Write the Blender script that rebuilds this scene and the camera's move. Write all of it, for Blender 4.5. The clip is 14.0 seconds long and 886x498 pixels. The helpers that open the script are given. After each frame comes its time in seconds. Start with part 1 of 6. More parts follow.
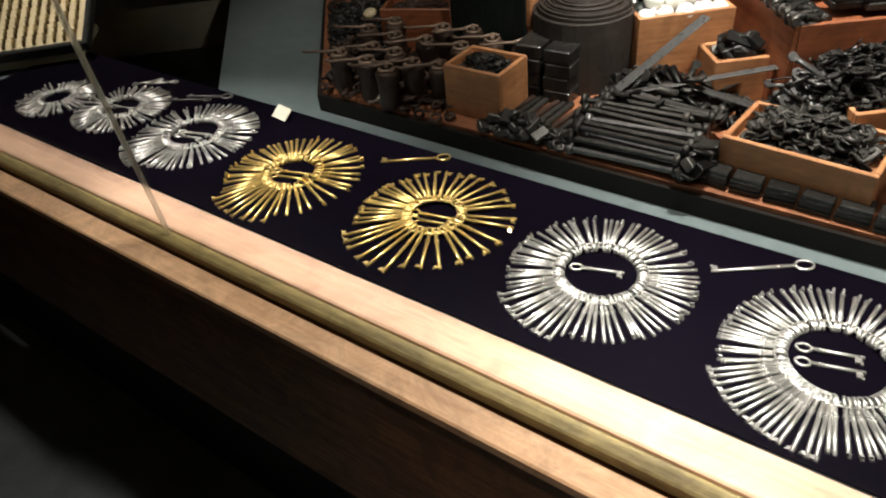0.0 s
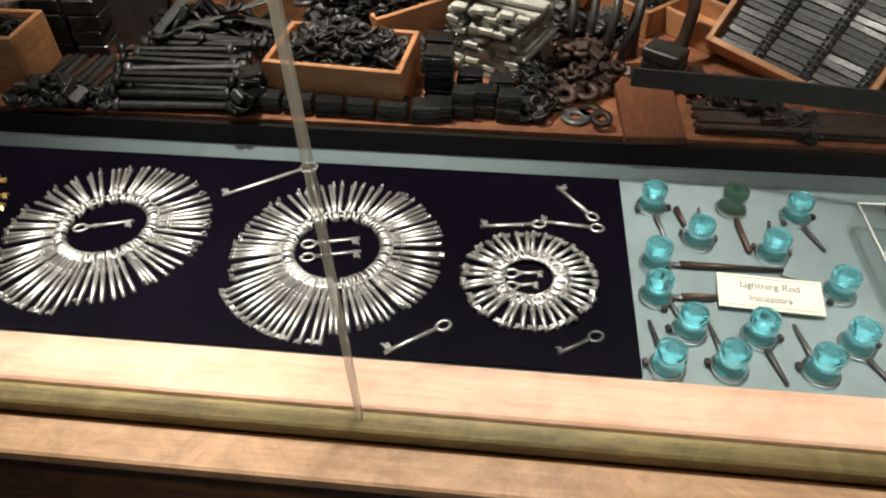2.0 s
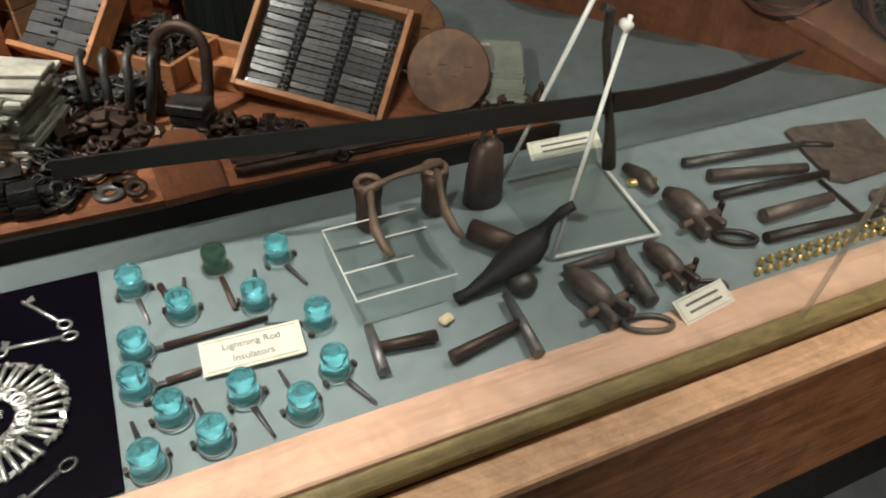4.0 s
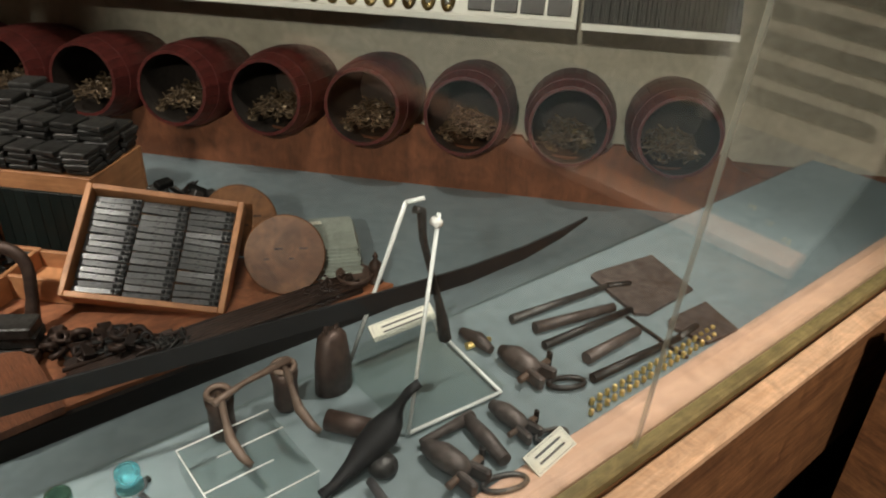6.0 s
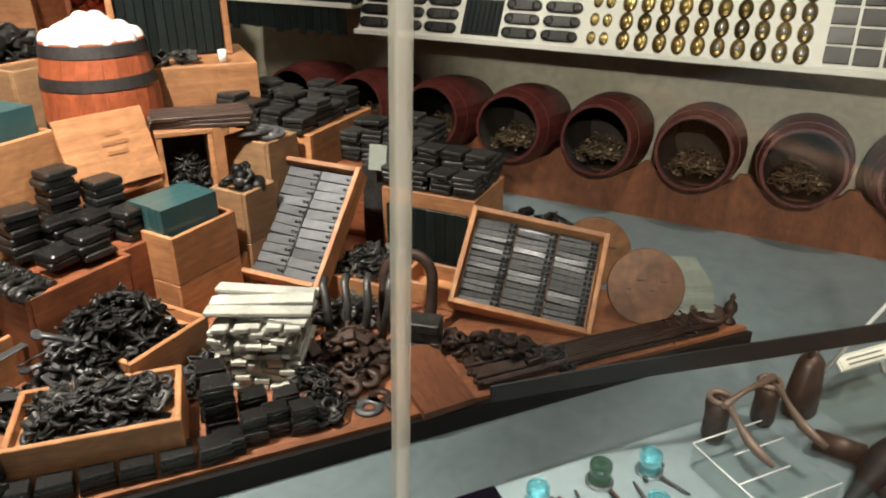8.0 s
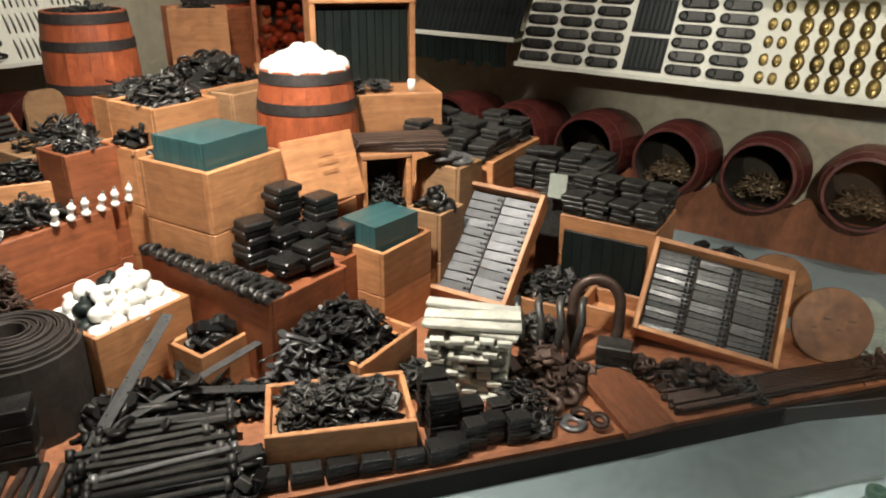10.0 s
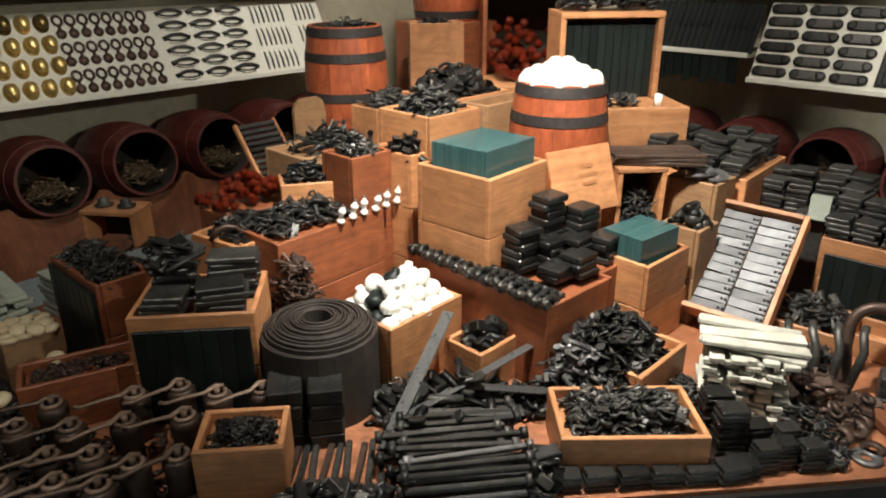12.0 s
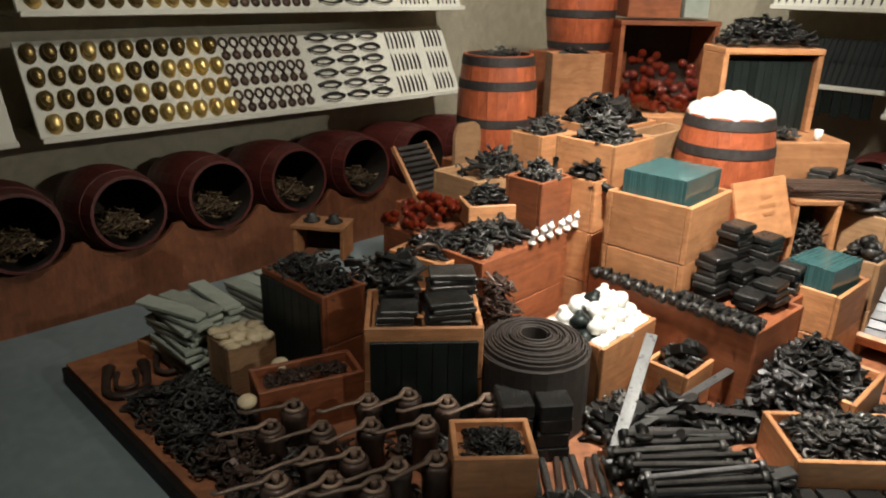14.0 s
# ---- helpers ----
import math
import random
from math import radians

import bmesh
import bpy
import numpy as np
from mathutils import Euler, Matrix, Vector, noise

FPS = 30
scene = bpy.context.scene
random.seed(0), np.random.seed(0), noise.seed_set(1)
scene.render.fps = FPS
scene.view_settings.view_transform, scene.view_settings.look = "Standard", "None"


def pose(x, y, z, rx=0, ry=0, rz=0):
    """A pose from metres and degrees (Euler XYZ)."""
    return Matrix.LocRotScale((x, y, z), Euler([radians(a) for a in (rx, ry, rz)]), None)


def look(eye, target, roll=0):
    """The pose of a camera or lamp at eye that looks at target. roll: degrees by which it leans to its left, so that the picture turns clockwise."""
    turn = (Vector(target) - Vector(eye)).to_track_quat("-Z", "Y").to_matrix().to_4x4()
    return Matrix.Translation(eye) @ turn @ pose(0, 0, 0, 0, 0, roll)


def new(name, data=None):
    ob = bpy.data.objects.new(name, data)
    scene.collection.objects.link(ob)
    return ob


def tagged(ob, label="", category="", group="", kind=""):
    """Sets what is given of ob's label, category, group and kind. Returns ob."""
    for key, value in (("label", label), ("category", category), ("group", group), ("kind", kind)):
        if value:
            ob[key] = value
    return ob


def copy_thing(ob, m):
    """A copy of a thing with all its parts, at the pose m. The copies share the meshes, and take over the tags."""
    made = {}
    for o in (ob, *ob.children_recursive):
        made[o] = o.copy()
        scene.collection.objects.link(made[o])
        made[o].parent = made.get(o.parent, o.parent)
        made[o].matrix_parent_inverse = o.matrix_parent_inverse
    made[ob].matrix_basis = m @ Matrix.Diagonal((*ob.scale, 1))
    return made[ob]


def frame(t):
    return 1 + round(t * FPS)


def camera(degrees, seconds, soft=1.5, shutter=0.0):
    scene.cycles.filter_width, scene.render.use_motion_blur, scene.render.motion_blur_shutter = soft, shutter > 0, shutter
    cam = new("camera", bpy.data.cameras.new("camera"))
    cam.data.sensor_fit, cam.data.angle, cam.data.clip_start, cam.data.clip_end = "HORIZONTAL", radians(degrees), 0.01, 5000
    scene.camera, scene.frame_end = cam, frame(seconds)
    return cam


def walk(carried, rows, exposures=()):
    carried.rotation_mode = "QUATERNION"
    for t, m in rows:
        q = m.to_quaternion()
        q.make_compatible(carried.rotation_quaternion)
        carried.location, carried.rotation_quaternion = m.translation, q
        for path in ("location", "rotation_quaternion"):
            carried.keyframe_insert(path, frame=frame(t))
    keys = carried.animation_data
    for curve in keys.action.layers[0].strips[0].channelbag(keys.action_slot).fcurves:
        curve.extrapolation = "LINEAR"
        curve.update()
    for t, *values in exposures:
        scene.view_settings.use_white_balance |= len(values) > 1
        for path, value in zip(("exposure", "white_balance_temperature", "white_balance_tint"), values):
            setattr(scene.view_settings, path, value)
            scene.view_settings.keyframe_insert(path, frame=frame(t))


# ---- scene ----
cam = camera(64.1, 14.0, soft=2.0)
PATH = [
    (0, (-0.009, 0.033, 1.598), (-1.002, 1.25, 0.36), -6.4),
    (0.5, (0.047, 0.06, 1.587), (-0.746, 1.352, 0.282), -6.1),
    (1, (0.1, 0.081, 1.572), (-0.467, 1.45, 0.229), -4.6),
    (1.5, (0.15, 0.095, 1.558), (-0.202, 1.51, 0.189), -2.7),
    (2, (0.213, 0.116, 1.55), (0.049, 1.547, 0.162), -0.9),
    (2.5, (0.273, 0.121, 1.534), (0.301, 1.567, 0.154), 1.0),
    (3, (0.327, 0.129, 1.537), (0.505, 1.558, 0.149), 1.9),
    (3.5, (0.408, 0.14, 1.556), (0.812, 1.548, 0.194), 3.2),
    (4, (0.499, 0.132, 1.58), (1.162, 1.48, 0.26), 3.2),
    (4.2, (0.536, 0.111, 1.578), (1.279, 1.448, 0.289), 1.2),
    (6.3, (0.471, 0.108, 1.686), (1.606, 1.474, 0.768), 2.0),
    (6.5, (0.413, 0.114, 1.69), (1.476, 1.559, 0.806), 2.3),
    (7, (0.268, 0.155, 1.686), (1.212, 1.711, 0.856), 4.2),
    (7.5, (0.09, 0.232, 1.679), (0.905, 1.863, 0.856), 0.4),
    (7.7, (0.021, 0.246, 1.663), (0.806, 1.893, 0.845), -0.2),
    (8, (-0.012, 0.253, 1.671), (0.701, 1.913, 0.813), 0.3),
    (8.2, (-0.07, 0.266, 1.67), (0.624, 1.927, 0.799), 1.0),
    (10.3, (-0.415, 0.277, 1.715), (0.071, 2.051, 0.931), 0.7),
    (10.5, (-0.436, 0.277, 1.712), (0.013, 2.064, 0.934), 0.8),
    (11, (-0.521, 0.274, 1.71), (-0.154, 2.082, 0.939), 2.3),
    (11.5, (-0.64, 0.296, 1.709), (-0.407, 2.131, 0.947), 2.3),
    (12, (-0.791, 0.315, 1.716), (-0.606, 2.153, 0.951), -0.2),
    (12.5, (-0.92, 0.325, 1.724), (-0.775, 2.172, 0.971), 0.9),
    (12.9, (-1.029, 0.322, 1.732), (-0.92, 2.174, 0.985), 2.1),
    (13, (-1.066, 0.322, 1.735), (-0.955, 2.176, 0.994), 2.2),
    (13.5, (-1.22, 0.298, 1.741), (-1.079, 2.159, 1.023), 0.8),
    (14, (-1.331, 0.278, 1.739), (-1.203, 2.145, 1.033), 1.1),
]
walk(cam, [(t, look(eye, target, roll)) for t, eye, target, roll in PATH], [(0, 0.38), (1, 0.28), (2, 0.04), (3, 0.03), (4.2, -0.08), (6.3, 0.16), (7.0, 0.38), (8, 0.44), (10.5, 0.41), (12, 0.50), (14, 0.54)])

# ---- world and lamps ----
world = bpy.data.worlds.new("room_dark")
scene.world = world
world.use_nodes = True
world.node_tree.nodes["Background"].inputs[0].default_value = (0.55, 0.5, 0.42, 1)
world.node_tree.nodes["Background"].inputs[1].default_value = 0.005


def spot(name, eye, target, watts, angle, blend=0.6, size=0.06, colour=(1.0, 0.925, 0.85)):
    data = bpy.data.lights.new(name, "SPOT")
    data.energy, data.spot_size, data.spot_blend, data.shadow_soft_size, data.color = watts, radians(angle), blend, size, colour
    ob = new(name, data)
    ob.matrix_world = look(eye, target)
    return ob


spot("spot_lamp", (-0.45, 1.75, 2.62), (-0.22, 2.48, 0.8), 285, 77, 0.7)
spot("spot_lamp", (0.9, 1.45, 2.62), (0.7, 2.1, 0.6), 31, 78)
spot("spot_lamp", (-1.6, 1.3, 2.62), (-1.4, 2.25, 0.6), 34, 78)
spot("spot_lamp", (0.24, 0.72, 2.62), (0.21, 0.65, 0.9), 200, 48, 0.8)
spot("spot_lamp", (-0.7, 0.72, 2.62), (-0.65, 0.65, 0.9), 180, 48)
spot("spot_lamp", (1.5, 0.66, 2.62), (1.45, 0.60, 0.9), 84, 58)
spot("wall_lamp", (1.3, 1.55, 2.62), (2.3, 2.4, 1.3), 46, 108, 0.9)
spot("wall_lamp", (-0.9, -0.9, 2.62), (2.3, 2.35, 1.12), 345, 36, 0.6)
spot("wall_lamp", (1.7, -0.2, 2.62), (-2.35, 3.2, 1.0), 120, 34, 0.7)
spot("wall_lamp", (0.35, 2.3, 2.62), (0.95, 3.6, 1.5), 52, 90, 0.8)
spot("wall_lamp", (-1.0, 2.2, 2.62), (-1.85, 3.6, 1.25), 40, 84, 0.8)
spot("wall_lamp", (-0.45, 2.7, 2.62), (-0.35, 4.3, 1.5), 98, 92, 0.8)
spot("spot_lamp", (-1.7, 0.8, 2.62), (-1.75, 0.78, 0.9), 95, 50)
spot("room_lamp", (0.9, -0.75, 2.62), (2.0, -0.35, 0.75), 240, 84, 0.8)
spot("room_lamp", (0.0, -0.05, 2.62), (0.35, 0.5, 0.85), 42, 66, 0.9)

# ---- materials ----


def material(name, base, second, rough=0.6, metal=0.0, fine=60.0, coarse=6.0, bump=0.15, stretch=(1, 1, 1), island=0.0, single=0.0, spec=0.5, stain=0.0):
    """A procedural surface: two scales of noise between two colours, relief, and a change from piece to piece."""
    m = bpy.data.materials.new(name)
    m.use_nodes = True
    nt = m.node_tree
    n, l = nt.nodes, nt.links
    bsdf = n["Principled BSDF"]
    co = n.new("ShaderNodeTexCoord")
    mp = n.new("ShaderNodeMapping")
    mp.inputs["Scale"].default_value = stretch
    l.new(co.outputs["Object"], mp.inputs["Vector"])
    if stain:
        who, far = n.new("ShaderNodeObjectInfo"), n.new("ShaderNodeMath")
        far.operation = "MULTIPLY"
        far.inputs[1].default_value = 23.0
        l.new(who.outputs["Random"], far.inputs[0])
        l.new(far.outputs[0], mp.inputs["Location"])
    a, b = n.new("ShaderNodeTexNoise"), n.new("ShaderNodeTexNoise")
    for tex, size, detail in ((a, fine, 6.0), (b, coarse, 4.0)):
        tex.inputs["Scale"].default_value = size
        tex.inputs["Detail"].default_value = detail
        tex.inputs["Roughness"].default_value = 0.62
        l.new(mp.outputs["Vector"], tex.inputs["Vector"])
    add = n.new("ShaderNodeMath")
    add.operation = "ADD"
    l.new(a.outputs["Fac"], add.inputs[0])
    l.new(b.outputs["Fac"], add.inputs[1])
    ramp = n.new("ShaderNodeMapRange")
    ramp.inputs["From Min"].default_value, ramp.inputs["From Max"].default_value = 0.72, 1.28
    l.new(add.outputs[0], ramp.inputs["Value"])
    mix = n.new("ShaderNodeMix")
    mix.data_type = "RGBA"
    mix.inputs["A"].default_value, mix.inputs["B"].default_value = (*base, 1), (*second, 1)
    l.new(ramp.outputs["Result"], mix.inputs["Factor"])
    out = mix.outputs["Result"]
    for amount, node, socket in ((island, "ShaderNodeNewGeometry", "Random Per Island"), (single, "ShaderNodeObjectInfo", "Random")):
        if amount:
            src = n.new(node)
            rng = n.new("ShaderNodeMapRange")
            rng.inputs["To Min"].default_value, rng.inputs["To Max"].default_value = 1 - amount, 1 + amount
            l.new(src.outputs[socket], rng.inputs["Value"])
            hsv = n.new("ShaderNodeHueSaturation")
            l.new(rng.outputs["Result"], hsv.inputs["Value"])
            l.new(out, hsv.inputs["Color"])
            out = hsv.outputs["Color"]
    if stain:
        blot = n.new("ShaderNodeTexNoise")
        blot.inputs["Scale"].default_value, blot.inputs["Detail"].default_value, blot.inputs["Roughness"].default_value = 11.0, 6.0, 0.75
        blot.inputs["Distortion"].default_value = 1.2
        shift = n.new("ShaderNodeVectorMath")
        l.new(co.outputs["Object"], shift.inputs[0])
        l.new(far.outputs[0], shift.inputs[1])
        l.new(shift.outputs[0], blot.inputs["Vector"])
        worn = n.new("ShaderNodeMapRange")
        worn.inputs["From Min"].default_value, worn.inputs["From Max"].default_value = 0.36, 0.64
        worn.inputs["To Min"].default_value, worn.inputs["To Max"].default_value = 1 - stain, 1 + stain * 0.45
        l.new(blot.outputs["Fac"], worn.inputs["Value"])
        tone = n.new("ShaderNodeHueSaturation")
        l.new(worn.outputs["Result"], tone.inputs["Value"])
        l.new(out, tone.inputs["Color"])
        out = tone.outputs["Color"]
    l.new(out, bsdf.inputs["Base Color"])
    bsdf.inputs["Metallic"].default_value = metal
    bsdf.inputs["Specular IOR Level"].default_value = spec
    rr = n.new("ShaderNodeMapRange")
    rr.inputs["To Min"].default_value, rr.inputs["To Max"].default_value = max(0.05, rough - 0.14), min(1.0, rough + 0.14)
    l.new(a.outputs["Fac"], rr.inputs["Value"])
    l.new(rr.outputs["Result"], bsdf.inputs["Roughness"])
    if bump:
        bp = n.new("ShaderNodeBump")
        bp.inputs["Strength"].default_value, bp.inputs["Distance"].default_value = bump, 0.004
        l.new(a.outputs["Fac"], bp.inputs["Height"])
        l.new(bp.outputs["Normal"], bsdf.inputs["Normal"])
    return m


def clear_glass(name, tint=(1, 1, 1), base=0.03):
    """Thin clear sheet: lets light through and mirrors by Fresnel."""
    m = bpy.data.materials.new(name)
    m.use_nodes = True
    nt = m.node_tree
    n, l = nt.nodes, nt.links
    n.remove(n["Principled BSDF"])
    tr, gl, lw, pw, sc, mx = n.new("ShaderNodeBsdfTransparent"), n.new("ShaderNodeBsdfGlossy"), n.new("ShaderNodeLayerWeight"), n.new("ShaderNodeMath"), n.new("ShaderNodeMath"), n.new("ShaderNodeMixShader")
    tr.inputs[0].default_value = (*tint, 1)
    gl.inputs["Roughness"].default_value = 0.02
    lw.inputs["Blend"].default_value = 0.5
    pw.operation, sc.operation = "POWER", "MULTIPLY_ADD"
    pw.inputs[1].default_value = 5.0
    sc.inputs[1].default_value, sc.inputs[2].default_value = 0.9, base
    l.new(lw.outputs["Facing"], pw.inputs[0])
    l.new(pw.outputs[0], sc.inputs[0])
    l.new(sc.outputs[0], mx.inputs[0])
    l.new(tr.outputs[0], mx.inputs[1])
    l.new(gl.outputs[0], mx.inputs[2])
    l.new(mx.outputs[0], n["Material Output"].inputs["Surface"])
    return m


def solid_glass(name, colour, rough=0.05, transmission=0.85):
    m = bpy.data.materials.new(name)
    m.use_nodes = True
    b = m.node_tree.nodes["Principled BSDF"]
    b.inputs["Base Color"].default_value = (*colour, 1)
    b.inputs["Roughness"].default_value = rough
    b.inputs["Transmission Weight"].default_value = transmission
    b.inputs["IOR"].default_value = 1.5
    return m


PINE = material("pine_wood", (0.60, 0.288, 0.128), (0.36, 0.150, 0.062), 0.5, fine=26, coarse=5, stretch=(0.8, 0.8, 13.0), bump=0.12, single=0.25, stain=0.24)
PINE_X = material("pine_wood_lengthwise", (0.56, 0.33, 0.17), (0.38, 0.19, 0.085), 0.5, fine=34, coarse=6, stretch=(0.6, 7.0, 7.0), bump=0.1, single=0.15)
RED_WOOD = material("reddish_wood", (0.36, 0.115, 0.046), (0.19, 0.058, 0.025), 0.48, fine=30, coarse=6, stretch=(0.8, 0.8, 12), bump=0.1, single=0.15, stain=0.28)
PALE_WOOD = material("pale_wood", (0.42, 0.245, 0.125), (0.27, 0.145, 0.07), 0.6, fine=30, coarse=7, stretch=(0.8, 0.8, 12), single=0.12, stain=0.24)
RIM_WOOD = material("rim_wood", (0.76, 0.51, 0.38), (0.62, 0.37, 0.25), 0.40, fine=26, coarse=5, stretch=(0.5, 8, 8), bump=0.06, stain=0.2)
LEDGE_WOOD = material("ledge_wood", (0.72, 0.46, 0.28), (0.56, 0.32, 0.17), 0.45, fine=26, coarse=5, stretch=(0.5, 8, 8), bump=0.08, stain=0.3)
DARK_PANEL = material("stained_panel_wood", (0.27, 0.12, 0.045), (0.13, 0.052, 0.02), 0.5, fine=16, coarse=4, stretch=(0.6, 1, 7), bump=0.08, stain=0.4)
OLIVE_WOOD = material("olive_channel", (0.32, 0.25, 0.10), (0.17, 0.125, 0.05), 0.45, fine=34, coarse=8, stretch=(0.8, 6, 6), bump=0.3, stain=0.35)
TRAY_TOP = material("tray_copper_wood", (0.40, 0.155, 0.07), (0.25, 0.09, 0.04), 0.6, fine=30, coarse=5, stretch=(0.7, 5, 5), stain=0.4)
TRAY_EDGE = material("tray_dark_edge", (0.016, 0.011, 0.008), (0.008, 0.006, 0.005), 0.6, spec=0.25)
FENCE_WOOD = material("bench_wood", (0.26, 0.092, 0.040), (0.14, 0.050, 0.022), 0.5, fine=26, coarse=4, stretch=(6, 6, 0.8), stain=0.3)
KEG_DARK = material("old_keg_staves", (0.125, 0.024, 0.019), (0.052, 0.013, 0.011), 0.42, fine=30, coarse=8, stretch=(6, 6, 1), single=0.1, stain=0.3)
KEG_RED = material("orange_keg_staves", (0.50, 0.13, 0.05), (0.34, 0.075, 0.03), 0.45, fine=30, coarse=7, stretch=(6, 6, 1), single=0.1, stain=0.35)
HOOP = material("keg_hoop_iron", (0.075, 0.065, 0.062), (0.035, 0.03, 0.028), 0.62, 0.5, fine=50)
# shade inside kegs and open boxes, put into a near-black brown
INNER_SHADE = material("inner_shade", (0.05, 0.035, 0.025), (0.025, 0.018, 0.012), 0.85)
IRON = material("black_iron", (0.074, 0.072, 0.067), (0.022, 0.020, 0.018), 0.42, 0.55, fine=90, coarse=14, bump=0.35, island=0.85, single=0.45)
STEEL = material("worn_steel", (0.20, 0.195, 0.195), (0.085, 0.083, 0.083), 0.42, 0.6, fine=70, coarse=12, island=0.5, single=0.35)
BROWN_IRON = material("rusty_iron", (0.10, 0.062, 0.046), (0.040, 0.024, 0.018), 0.46, 0.4, fine=70, coarse=12, bump=0.25, island=0.4, single=0.3, stain=0.3)
SILVER = material("bright_nickel", (0.80, 0.79, 0.76), (0.52, 0.515, 0.50), 0.36, 0.86, fine=90, coarse=20, bump=0.08, single=0.2)
BRASS = material("polished_brass", (0.86, 0.66, 0.27), (0.66, 0.47, 0.16), 0.34, 0.80, fine=90, coarse=20, bump=0.05, island=0.2, single=0.2)
OLD_BRASS = material("aged_brass", (0.30, 0.21, 0.075), (0.10, 0.07, 0.03), 0.3, 0.8, fine=60, coarse=10, bump=0.1, single=0.5)
PORCELAIN = material("white_porcelain", (0.86, 0.85, 0.80), (0.78, 0.76, 0.70), 0.16, bump=0.0, single=0.05)
CREAM = material("cream_disc", (0.66, 0.55, 0.36), (0.50, 0.40, 0.25), 0.35, single=0.15)
PAPER = material("label_card", (0.80, 0.78, 0.66), (0.72, 0.69, 0.56), 0.8, bump=0.03)
INK = material("printed_ink", (0.10, 0.10, 0.10), (0.07, 0.07, 0.07), 0.8, bump=0)
WHITE_SLAT = material("whitewashed_slats", (0.60, 0.59, 0.52), (0.40, 0.39, 0.32), 0.6, single=0.15, stain=0.3)
GREY_SLAT = material("grey_slate_strip", (0.40, 0.43, 0.37), (0.25, 0.28, 0.23), 0.5, single=0.15)
SLATE = material("dark_green_slate", (0.013, 0.018, 0.016), (0.007, 0.010, 0.009), 0.4, coarse=10, single=0.2, spec=0.25)
FLOOR_BLUE = material("blue_grey_paint", (0.235, 0.29, 0.30), (0.19, 0.24, 0.25), 0.5, fine=40, coarse=2.0, bump=0.04, stain=0.14)
VELVET = material("black_velvet", (0.0045, 0.0032, 0.0068), (0.0025, 0.0018, 0.004), 0.95, fine=300, bump=0.1, spec=0.0)
WALL_PAINT = material("cream_wall_paint", (0.55, 0.50, 0.38), (0.46, 0.41, 0.30), 0.8, fine=40, coarse=2.0, bump=0.05, stain=0.18)
BOARD_WHITE = material("white_board_paint", (0.80, 0.78, 0.68), (0.72, 0.70, 0.60), 0.6, fine=40, coarse=3, bump=0.03)
BOARD_BLACK = material("black_board", (0.014, 0.014, 0.014), (0.008, 0.008, 0.008), 0.6, spec=0.3)
SHELF_GREY = material("shelf_front_paint", (0.33, 0.31, 0.22), (0.26, 0.24, 0.16), 0.7)
LEATHER = material("dark_leather_belt", (0.046, 0.036, 0.030), (0.020, 0.015, 0.012), 0.6, fine=70, coarse=9, bump=0.2, stain=0.35)
CARPET = material("grey_carpet", (0.09, 0.10, 0.10), (0.05, 0.055, 0.055), 0.95, fine=220, coarse=8, bump=0.4)
CEILING = material("pale_ceiling_paint", (0.40, 0.38, 0.34), (0.34, 0.32, 0.28), 0.9)
ROOM_WALL = material("dim_room_paint", (0.09, 0.08, 0.07), (0.07, 0.06, 0.05), 0.9, coarse=1.5)
AMBER = solid_glass("amber_glass", (0.115, 0.013, 0.004), 0.07, 0.3)
AQUA = solid_glass("aqua_glass", (0.30, 0.72, 0.77), 0.02, 0.96)
OLIVE_GLASS = solid_glass("olive_green_glass", (0.08, 0.15, 0.11), 0.05, 0.75)
TEAL_GLASS = material("teal_glass_sheets", (0.050, 0.120, 0.120), (0.034, 0.084, 0.088), 0.14, fine=12, coarse=4, stretch=(1, 1, 2), bump=0.0, single=0.14)
PANE = clear_glass("clear_case_glass", (0.97, 0.985, 0.975))
ACRYLIC = clear_glass("clear_acrylic", (0.95, 0.97, 0.96), 0.06)
SEAL = solid_glass("glass_edge_seal", (0.38, 0.37, 0.31), 0.6, 0.7)
GREY_STEEL = material("grey_steel_plate", (0.125, 0.125, 0.130), (0.070, 0.070, 0.074), 0.46, 0.2, fine=60, coarse=9, single=0.3)
LIGHT_RUST = material("tan_rusted_iron", (0.27, 0.19, 0.14), (0.14, 0.09, 0.065), 0.5, 0.3, fine=60, coarse=10, single=0.35)
GLOSS_IRON = material("glossy_black_iron", (0.055, 0.053, 0.050), (0.022, 0.021, 0.020), 0.30, 0.55, fine=70, coarse=12, bump=0.2, single=0.4)
TOOL_IRON = material("dull_tool_iron", (0.165, 0.135, 0.12), (0.075, 0.060, 0.052), 0.5, 0.4, fine=60, coarse=12, bump=0.25, single=0.3, stain=0.3)
NAILS = material("rusty_nails", (0.18, 0.125, 0.07), (0.085, 0.055, 0.03), 0.5, 0.4, fine=60, coarse=10, island=0.5)
STAMP = material("faded_stencil_ink", (0.42, 0.19, 0.08), (0.33, 0.13, 0.05), 0.6)
tl, mxs = SEAL.node_tree.nodes.new("ShaderNodeBsdfTranslucent"), SEAL.node_tree.nodes.new("ShaderNodeMixShader")
tl.inputs[0].default_value, mxs.inputs[0].default_value = (0.62, 0.60, 0.50, 1), 0.6
SEAL.node_tree.links.new(SEAL.node_tree.nodes["Principled BSDF"].outputs[0], mxs.inputs[1])
SEAL.node_tree.links.new(tl.outputs[0], mxs.inputs[2])
thin, half = SEAL.node_tree.nodes.new("ShaderNodeBsdfTransparent"), SEAL.node_tree.nodes.new("ShaderNodeMixShader")
half.inputs[0].default_value = 0.60
